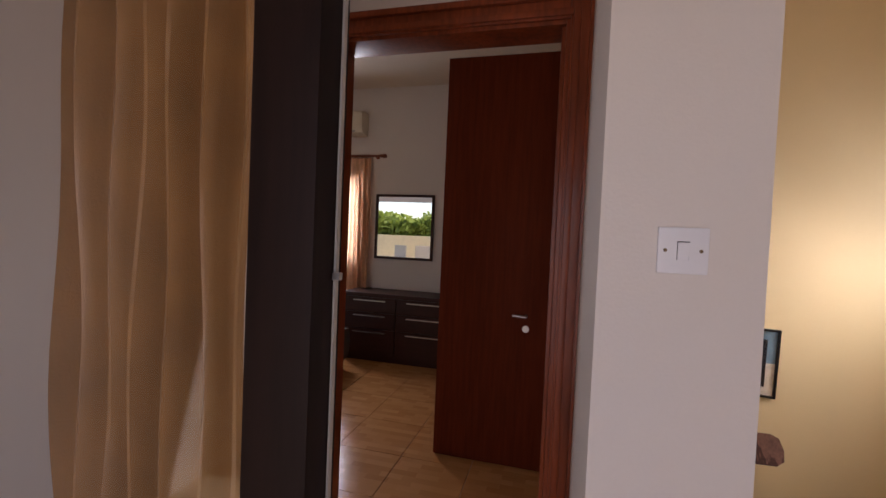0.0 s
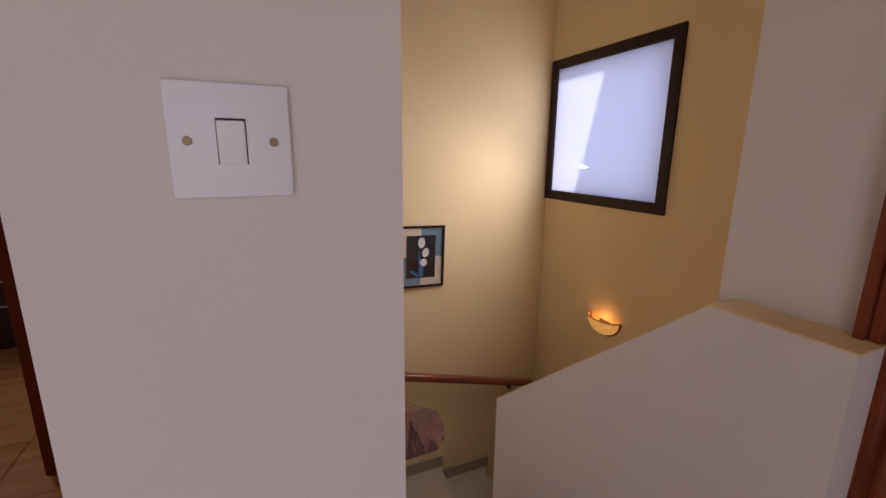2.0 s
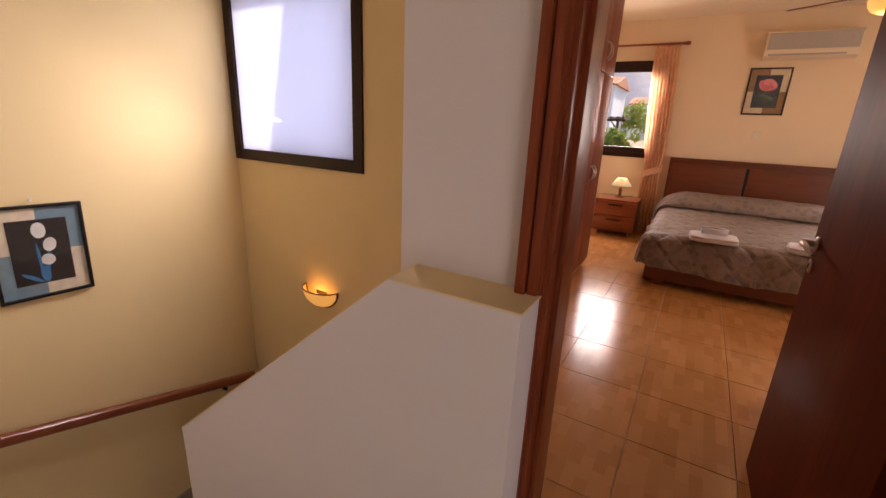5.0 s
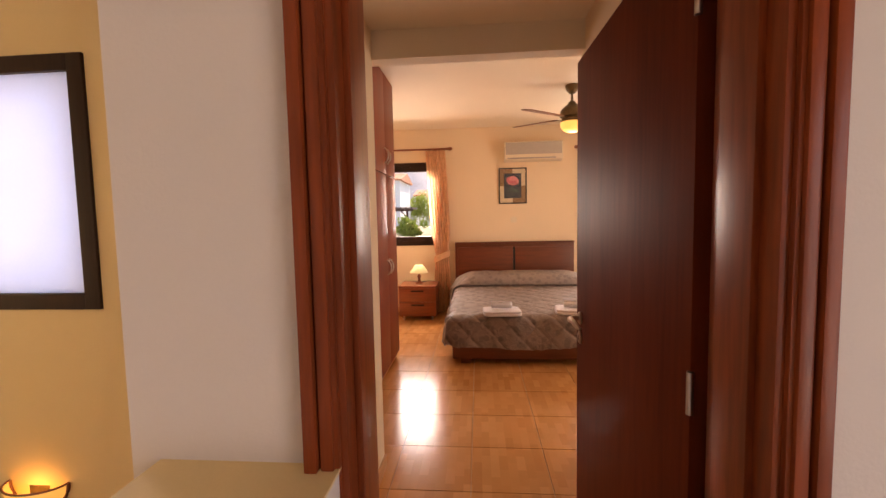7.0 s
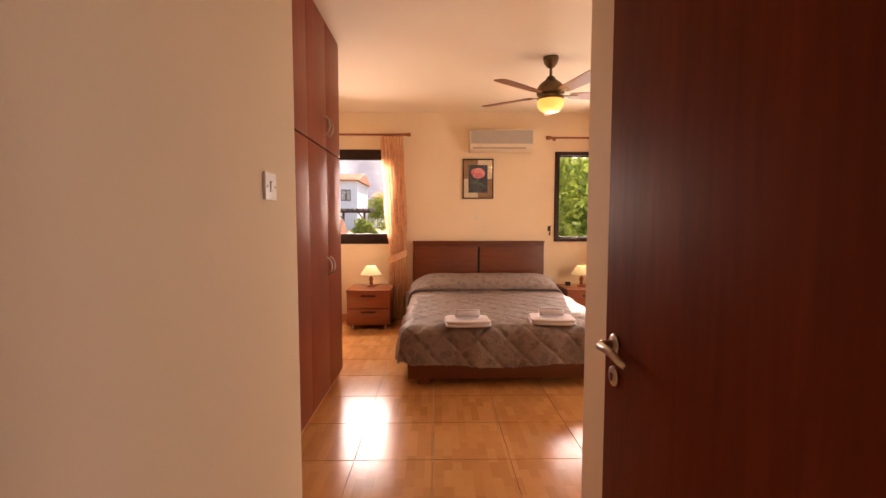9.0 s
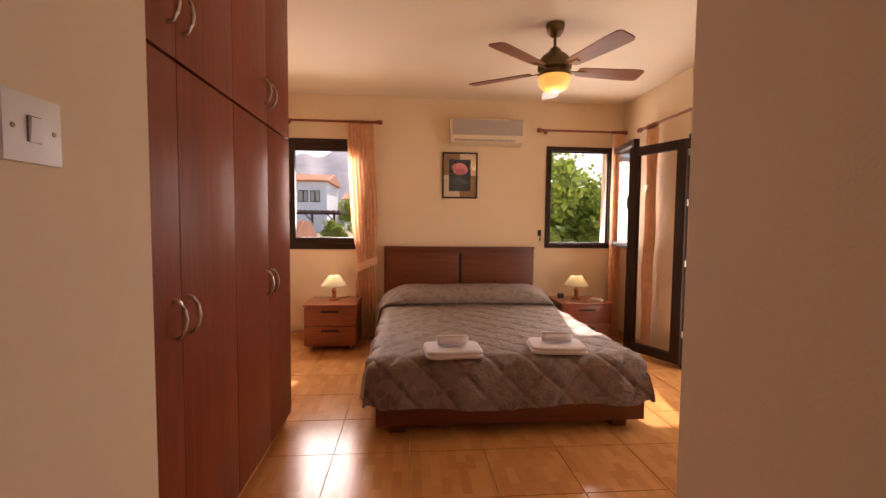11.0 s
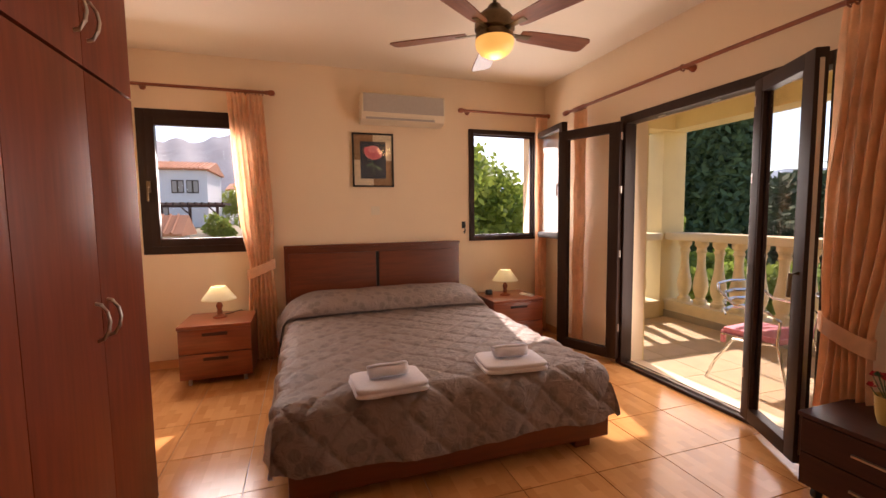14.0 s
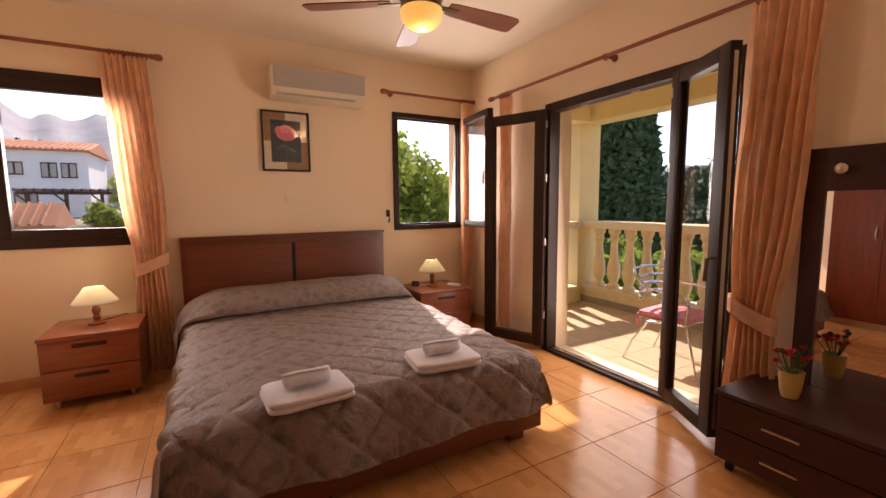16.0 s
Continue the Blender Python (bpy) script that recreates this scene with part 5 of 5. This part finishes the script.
part("edge_band", lathe(bmesh.new(), [(0.301, 0.693), (0.305, 0.696), (0.305, 0.712), (0.301, 0.716)], seg=36), M_ALU, bt, "", True)
part("column", lathe(bmesh.new(), [(0.022, 0.03), (0.022, 0.69)], seg=14), M_ALU, bt, "", True)
for k in range(4):
    a = math.pi / 2 * k + 0.4
    part("foot", tube(bmesh.new(), [(0, 0, 0.08), (0.15 * math.cos(a), 0.15 * math.sin(a), 0.06), (0.27 * math.cos(a), 0.27 * math.sin(a), 0.012)], 0.012, 8), M_ALU, bt, "", True)
tagged(part("ashtray", lathe(bmesh.new(), [(0.045, 0), (0.05, 0.035), (0.044, 0.036), (0.04, 0.012)], (4.78, -3.42, 0.69), 18), M_WHITE, None, "", True), "small white bowl on the balcony table", "bowl")


# ---- second bedroom ----
w4 = thing("window_4", "dark brown framed window of the second bedroom", "window", kind="structure")
frame_bars(lambda a, b, c, d: B(a, b, 4.38, 4.45, c, d, 0.004), "window_frame", -3.38, -2.39, 1.0, 2.18, 0.11, M_UPVC, w4)
part("pane", B(-3.27, -2.5, 4.41, 4.418, 1.11, 2.07), M_GLASS, w4).visible_shadow = False
curtain("curtain", -2.58, -2.3, 4.32, 0.12, 2.34, 0, 0, 5, M_CURTAIN, "peach satin curtain beside the window of the second bedroom", along="x")
pole("curtain_pole", "x", -3.5, -2.18, 4.31, 2.36, 4.4, "reddish wooden curtain pole in the second bedroom", [-2.56 + 0.03 * i for i in range(9)], [-2.25])
dr = thing("dresser", "long dark purple-brown dresser with wide drawers", "dresser", (-1.85, 4.16, 0))
part("body", B(-0.55, 0.72, -0.2, 0.22, 0.0, 0.72), M_DARKWOOD, dr)
part("top", B(-0.56, 0.73, -0.235, 0.22, 0.721, 0.765, 0.004), M_DARKWOOD, dr)
for x0, x1 in ((-0.54, 0.08), (0.09, 0.71)):
    for z0, z1 in ((0.05, 0.36), (0.365, 0.545), (0.55, 0.715)):
        d = part("drawer", B(x0, x1, -0.22, -0.201, z0, z1, 0.003), M_DARKWOOD, dr)
        part("handle", B(x0 + 0.12, x1 - 0.12, -0.235, -0.221, z1 - 0.04, z1 - 0.03), M_STEEL, d)
mr = thing("wall_mirror", "square mirror in a thin dark frame above the dresser", "mirror", (-1.87, 4.40, 1.52))
frame_bars(lambda a, b, c, d: B(a, b, -0.03, 0, c, d, 0.003), "frame", -0.37, 0.37, -0.39, 0.39, 0.03, M_DARKWOOD, mr)
part("mirror_glass", B(-0.34, 0.34, -0.018, -0.004, -0.36, 0.36), M_MIRROR, mr, "silvered mirror glass")
b2 = thing("bed", "bed with a grey bedspread in the second bedroom", "bed", (-3.1, 3.3, 0))
bm = B(-0.95, 0.98, -0.75, 0.35, 0.10, 0.46, 0.14)
part("bedspread", bm, M_GREYBED, b2, "", True)
part("base", B(-0.9, 0.85, -0.65, 0.25, 0.0, 0.2), M_DARKWOOD, b2)
structure("terrace", B(-7.0, 1.5, -6.0, -1.85, -0.2, -0.02), M_PAVE, "pale paved terrace outside the landing", "terrace")
structure("terrace_side", B(-7.0, -2.15, -1.85, 1.0, -0.2, -0.02), M_PAVE, "pale paved terrace outside the second bedroom", "terrace")
structure("terrace_wall", B(-7.0, 1.5, -4.2, -4.05, -0.02, 1.42), M_BALUST, "low cream terrace wall", "wall")
for k, (x, y, rz) in enumerate(((-4.6, -2.2, 30), (-3.8, -2.6, -20))):
    c = thing("terrace_chair", "grey sling terrace chair", "chair", (x, y, -0.02), "terrace chairs", rz=rz)
    part("seat", B(-0.25, 0.25, -0.25, 0.25, 0.4, 0.43, 0.01), M_ACGREY, c)
    part("backrest", B(-0.25, 0.25, -0.29, -0.25, 0.43, 1.15, 0.01), M_ACGREY, c)
    for sx in (-0.23, 0.21):
        for sy in (-0.24, 0.22):
            part("leg", B(sx, sx + 0.02, sy, sy + 0.02, 0, 0.4), M_ALU, c)


# ---- outside ----
def land(x, y):
    """Height of the ground: level round the house, rising towards the village."""
    f = min(1.0, max(0.0, (x - 13) / 34))
    g = min(1.0, max(0.0, (y + 9) / 7)) * min(1.0, max(0.0, (60 - y) / 20))
    return -3.2 + 3.7 * f * f * (3 - 2 * f) * g


def ground_sheet():
    bm = bmesh.new()
    n = 96
    R = [0, 4, 7, 10, 14, 18, 22, 27, 33, 40, 50, 65, 90, 150, 300, 600, 1200, 2600]
    rings = []
    for r in R:
        if r:
            ps = [(7 + r * math.cos(2 * math.pi * i / n), r * math.sin(2 * math.pi * i / n)) for i in range(n)]
            rings.append([bm.verts.new((x, y, land(x, y))) for x, y in ps])
        else:
            rings.append([bm.verts.new((7, 0, -3.2))])
    for i in range(n):
        bm.faces.new((rings[0][0], rings[1][i], rings[1][(i + 1) % n]))
    for a, b in zip(rings[1:], rings[2:]):
        for i in range(n):
            bm.faces.new((a[i], b[i], b[(i + 1) % n], a[(i + 1) % n]))
    return bm


structure("ground", ground_sheet(), M_GROUND, "dry sandy ground reaching the hills", "ground")


def ridge(name, az0, az1, dist, h0, amp, seed, material, label, n=110):
    """A mountain range between two bearings, as a slope of several rows."""
    bm = bmesh.new()
    rows = []
    for j in range(9):
        f = j / 8
        row = []
        for i in range(n + 1):
            a = radians(az0 + (az1 - az0) * i / n)
            edge = math.sin(math.pi * i / n) ** 0.4
            prof = h0 + amp * noise.fractal(Vector((i * 0.07 + seed, seed, 0)), 0.9, 2.1, 5)
            hz = prof * edge * f ** 0.75 + 0.09 * prof * noise.noise(Vector((i * 0.35, f * 5, seed))) * f * (1 - f * 0.7)
            d = dist * (1 + 0.55 * f)
            row.append(bm.verts.new((7 + d * math.cos(a), d * math.sin(a), -3.3 + hz)))
        rows.append(row)
    for a, b in zip(rows, rows[1:]):
        for i in range(n):
            bm.faces.new((a[i], a[i + 1], b[i + 1], b[i]))
    return tagged(part(name, bm, material, None, "", True), label, "mountain", kind="structure")


ridge("backdrop_mountains", -8, 60, 700, 205, 50, 3.1, M_HILL, "dry mountains behind the village, haze put into their colour")
ridge("backdrop_hills", -75, -10, 900, 110, 40, 8.4, M_DARKHILL, "low hills on the horizon with blue haze in their colour")
tagged(part("sea", B(-900, 200, 120, 2400, -3.25, -3.1), M_SEA), "blue sea beyond the second bedroom window", "water", kind="structure")


def leaves(bm, pts, size, rnd, long=1.6):
    for p in pts:
        p = Vector(p)
        d = Vector((rnd.gauss(0, 1), rnd.gauss(0, 1), rnd.gauss(0.4, 1))).normalized()
        s = d.cross(Vector((rnd.gauss(0, 1), rnd.gauss(0, 1), rnd.gauss(0, 1)))).normalized()
        k = size * rnd.uniform(0.6, 1.3)
        vs = [bm.verts.new(p - d * k * long * 0.5), bm.verts.new(p + s * k * 0.45), bm.verts.new(p + d * k * long * 0.5), bm.verts.new(p - s * k * 0.45)]
        bm.faces.new(vs)


def from_points(name, pts, size, material, seed, long=1.6):
    rnd = random.Random(seed)
    vs, fs = [], []
    for p in pts:
        p = Vector(p)
        d = Vector((rnd.gauss(0, 1), rnd.gauss(0, 1), rnd.gauss(0.4, 1))).normalized()
        s = d.cross(Vector((rnd.gauss(0, 1), rnd.gauss(0, 1), rnd.gauss(0, 1)))).normalized()
        k = size * rnd.uniform(0.6, 1.3)
        i = len(vs)
        vs += [p - d * k * long * 0.5, p + s * k * 0.45, p + d * k * long * 0.5, p - s * k * 0.45]
        fs.append((i, i + 1, i + 2, i + 3))
    me = bpy.data.meshes.new(name)
    me.from_pydata(vs, [], fs)
    me.materials.append(material)
    return me


def cypress(x, y, h, r, seed, label, n=9000, size=0.16):
    t = thing("cypress_tree", label, "tree", (x, y, -3.2), "cypress trees")
    part("trunk", tube(bmesh.new(), [(0, 0, 0), (0.03, 0, h * 0.3), (0, 0, h * 0.9)], [0.2, 0.14, 0.02], 10), M_TRUNK, t)
    rnd = random.Random(seed)
    pts = []
    lobes = [(rnd.uniform(0, 6.28), rnd.uniform(0.05, 0.75), rnd.uniform(0.45, 0.95)) for _ in range(16)]
    while len(pts) < n:
        f = rnd.random() ** 0.8
        prof = r * (min(1, f / 0.12) ** 0.5) * (1 - f) ** 0.55
        a = rnd.uniform(0, 6.28)
        bulge = 0.72 + 0.4 * max(math.exp(-((math.atan2(math.sin(a - la), math.cos(a - la))) / 0.5) ** 2 - ((f - lf) / 0.17) ** 2) * lw for la, lf, lw in lobes)
        rr = prof * bulge * rnd.uniform(0.72, 1.04)
        pts.append((rr * math.cos(a), rr * math.sin(a), 0.25 + f * h))
    me = from_points("crown", pts, size, M_CYP, seed, 2.4)
    c = new("crown", me)
    c.parent = t
    return t


def shrub(name, x, y, z0, rx, ry, h, n, size, material, seed, label, trunk=True):
    t = thing(name, label, "tree" if h > 3 else "bush", (x, y, z0))
    rnd = random.Random(seed)
    clumps = [(rnd.gauss(0, 0.42) * rx, rnd.gauss(0, 0.42) * ry, h * rnd.uniform(0.25, 0.95), rnd.uniform(0.25, 0.5)) for _ in range(26)]
    if trunk:
        part("trunk", tube(bmesh.new(), [(0, 0, 0), (0.05, 0.03, h * 0.3), (0.02, 0, h * 0.6)], [0.12, 0.09, 0.04], 8), M_TRUNK, t)
        for k in range(6):
            c = clumps[k]
            part("limb", tube(bmesh.new(), [(0.03, 0, h * 0.25), (c[0] * 0.5, c[1] * 0.5, c[2] * 0.7), c[:3]], [0.06, 0.04, 0.015], 6), M_TRUNK, t)
    pts = []
    while len(pts) < n:
        c = clumps[rnd.randrange(26)]
        d = Vector((rnd.gauss(0, 1), rnd.gauss(0, 1), rnd.gauss(0, 1))).normalized() * rnd.uniform(0.55, 1.0) * c[3] * min(rx, ry, h) * 0.9
        if c[2] + d.z > 0.02:
            pts.append((c[0] + d.x, c[1] + d.y, c[2] + d.z))
    cr = new("crown", from_points("crown", pts, size, material, seed))
    cr.parent = t
    return t


cypress(14.4, -12.3, 12.0, 1.8, 1, "tall dark green cypress beyond the balcony", 14000, 0.17)
cypress(12.75, -12.35, 11.4, 1.45, 2, "tall dark green cypress beyond the balcony", 13000, 0.17)
cypress(15.4, -11.6, 11.0, 1.6, 3, "dark green cypress beside the others", 9000, 0.17)
cypress(20.0, -18.5, 8.0, 1.1, 4, "slender cypress further off", 4000, 0.2)
shrub("tree", 12.8, -3.0, -3.2, 2.8, 2.8, 6.0, 17000, 0.13, M_BUSH, 11, "leafy sunlit green tree outside the open window")
shrub("tree", 15.5, -5.6, -3.2, 3.2, 3.0, 6.4, 13000, 0.14, M_BUSH, 12, "leafy sunlit green tree outside the open window")
shrub("bush", 10.8, -7.4, -3.2, 1.5, 1.3, 4.6, 8000, 0.13, M_BUSH, 13, "bright green bush below the balcony")
shrub("bush", 9.0, -8.6, -3.2, 2.2, 1.6, 3.4, 7000, 0.14, M_BUSH, 14, "dark green shrubs below the balcony")
shrub("bush", 12.0, -14.5, -3.2, 3.4, 2.4, 4.2, 9000, 0.2, M_DARKTREE, 15, "dense green trees behind the cypresses")
shrub("tree", 14.5, -22.0, -3.2, 5.0, 4.0, 5.6, 9000, 0.3, M_DARKTREE, 16, "dense green trees behind the garden")
shrub("tree", 20.0, -26.0, -3.2, 6.0, 4.0, 5.5, 9000, 0.3, M_DARKTREE, 17, "dense green trees behind the garden")
shrub("tree", 8.0, -18.0, -3.2, 5.0, 4.0, 5.2, 9000, 0.3, M_DARKTREE, 18, "dense green trees behind the garden")
for k in range(9):
    a = radians(-70 + k * 7.0)
    d = 60 + 12 * math.sin(k * 2.3)
    shrub("far_tree", 7 + d * math.cos(a), d * math.sin(a), -3.2, 7, 7, 6.5 + 1.5 * math.sin(k * 1.7), 2200, 0.9, M_DARKTREE, 30 + k, "distant dark green tree", False)
for k in range(5):
    shrub("hedge", -3.2 - 1.1 * k, -6.2 - 0.2 * (k % 2), -0.1, 1.1, 1.0, 2.25 + 0.2 * math.sin(k * 2.1), 3000, 0.16, M_BUSH, 61 + 10 * k, "green hedge behind the terrace wall", False)
shrub("bush", -4.2, 7.5, -1.2, 1.6, 1.0, 2.3, 2500, 0.14, M_BUSH, 62, "yellow-green bush outside the second bedroom", False)


# ---- neighbouring villa ----
def villa(name, ox, oy, z0, length, depth, height, label, windows):
    """Faces -x; ox is its front, oy its middle."""
    t = thing(name, label, "house", (ox, oy, z0))
    part("wall", B(0, depth, -length / 2, length / 2, 0, height), M_WHITEEXT, t)
    bm = side_prism(bmesh.new(), [(-0.4, height), (-0.4, height + 0.12), (depth / 2, height + 1.1), (depth + 0.4, height + 0.12), (depth + 0.4, height)], "y", -length / 2 - 0.3, length / 2 + 0.3)
    part("roof", bm, M_TERRA, t, "shallow terracotta tiled roof")
    bm = bmesh.new()
    n = int(length / 0.35)
    for k in range(n):
        y = -length / 2 + (k + 0.5) * length / n
        tube(bm, [(-0.45, y, height + 0.16), (depth / 2, y, height + 1.14)], 0.07, 6)
    tagged(part("roof_tiles", bm, M_TERRA, t), kind="stuff")
    for y, z, w, h in windows:
        wd = part("window", B(-0.03, 0.05, y - w / 2, y + w / 2, z, z + h), M_UPVC, t, "brown framed window")
        for s in (-1, 1):
            part("pane", B(-0.045, -0.031, y + s * w / 4 - w / 5.5, y + s * w / 4 + w / 5.5, z + 0.1, z + h - 0.1), M_ACGREY, wd)
        part("sill", B(-0.12, 0.0, y - w / 2 - 0.1, y + w / 2 + 0.1, z - 0.1, z - 0.02), M_WHITEEXT, wd)
    return t


villa("villa", 47, 14.9, 0.4, 12.2, 7.0, 5.3, "white rendered villa with a terracotta roof and brown windows", [(-1.7, 3.4, 1.0, 1.0), (-3.7, 3.2, 1.0, 1.2), (-4.9, 3.2, 1.0, 1.2), (2.4, 3.3, 1.0, 1.2), (-2.2, 0.1, 1.4, 2.0), (2.0, 0.6, 1.2, 1.3)])
villa("villa", 60, 4.5, 0.4, 9, 7, 4.2, "white villa further off behind the road", [(2.0, 2.4, 1.0, 1.0), (-2.0, 2.4, 1.0, 1.0), (0, 0.2, 1.2, 1.9)])
villa("villa", 64, 30, 0.4, 12, 8, 5.2, "white villa further off with a terracotta roof", [(3.0, 3.0, 1.0, 1.0), (0.0, 3.0, 1.0, 1.0), (-3.0, 3.0, 1.0, 1.0)])
villa("garden_house", 28, 8.2, -1.7, 3.0, 2.4, 2.1, "low white garden building with a terracotta roof", [])
pg = thing("pergola", "dark timber pergola in front of the villa", "pergola", (42.0, 9.2, -0.3))
for y in (-2.0, 0.0, 2.0):
    part("post", B(-0.1, 0.1, y - 0.1, y + 0.1, 0, 2.5), M_DARKWOOD, pg)
    part("brace", tube(bmesh.new(), [(0, y, 1.9), (0, y + 0.6, 2.5)], 0.06, 6), M_DARKWOOD, pg)
part("beam", B(-0.1, 0.1, -2.6, 2.6, 2.5, 2.7), M_DARKWOOD, pg)
for k in range(11):
    y = -2.5 + k * 0.5
    part("rafter", B(-0.7, 3.0, y - 0.06, y + 0.06, 2.7, 2.9), M_DARKWOOD, pg)
tagged(part("garden_wall", B(36.0, 36.25, 1.0, 9.0, -1.4, -0.1), M_PAVE), "low ochre garden wall before the villa", "wall")
for k, (x, y, rx, h) in enumerate(((22.0, 6.0, 1.5, 1.3), (23.0, 8.6, 1.0, 2.0), (24.0, 4.2, 1.7, 1.2), (33.0, 9.6, 1.0, 2.6), (38.0, 6.6, 1.2, 1.6), (55, 7.5, 2.0, 4.0), (20.5, 4.6, 1.6, 1.0), (30.0, 5.4, 1.3, 1.2))):
    shrub("garden_bush", x, y, land(x, y) - 0.1, rx, rx, h, 2600, 0.17, M_BUSH, 80 + k, "bright green clipped garden bush", False)
for k, (x, y, h) in enumerate(((80, 18, 9), (84, 22, 10), (95, 4, 8), (70, -4, 7))):
    shrub("far_tree", x, y, 0.3, 4, 4, h, 1600, 0.7, M_DARKTREE, 120 + k, "distant dusty green tree behind the villas", True)
# unseen slab added to keep sun out of the second bedroom
structure("terrace_sun_block", B(-7.0, -2.15, -3.0, 1.0, 2.5, 2.65), M_WHITEEXT, "unseen plain slab over the side terrace, added to block sun", "roof")

# ---- floor tiles ----
def tiles(parent, x0, x1, y0, y1, ox, oy, size, gap, z0, z1, material, limit=320):
    full = mesh_of(B(-size / 2 + gap / 2, size / 2 - gap / 2, -size / 2 + gap / 2, size / 2 - gap / 2, z0, z1), "tile", material)
    count = 0
    i0, i1 = math.floor((x0 - ox) / size), math.ceil((x1 - ox) / size)
    j0, j1 = math.floor((y0 - oy) / size), math.ceil((y1 - oy) / size)
    for i in range(i0, i1):
        for j in range(j0, j1):
            a0, a1 = max(x0, ox + i * size), min(x1, ox + (i + 1) * size)
            b0, b1 = max(y0, oy + j * size), min(y1, oy + (j + 1) * size)
            if a1 - a0 < 0.02 or b1 - b0 < 0.02:
                continue
            if a1 - a0 > size - 1e-4 and b1 - b0 > size - 1e-4:
                t = new("tile", full)
            else:
                t = new("tile", mesh_of(B(-(a1 - a0) / 2 + gap / 2, (a1 - a0) / 2 - gap / 2, -(b1 - b0) / 2 + gap / 2, (b1 - b0) / 2 - gap / 2, z0, z1), "tile", material))
            t.location = ((a0 + a1) / 2, (b0 + b1) / 2, 0)
            t.parent = parent
            count += 1


tiles(FLOOR, 1.38, 7.05, -2.19, 1.95, 4.10, 0.31, 0.43, 0.005, -0.006, 0.0, M_TILE)
tiles(BFLOOR, 2.94, 7.05, -4.06, -2.30, 4.10, -2.35, 0.43, 0.005, -0.03, -0.024, M_BTILE)
tiles(RFLOOR, -5.0, -0.06, 1.12, 4.4, -1.45, 2.15, 0.45, 0.005, -0.006, 0.0, M_TILE)
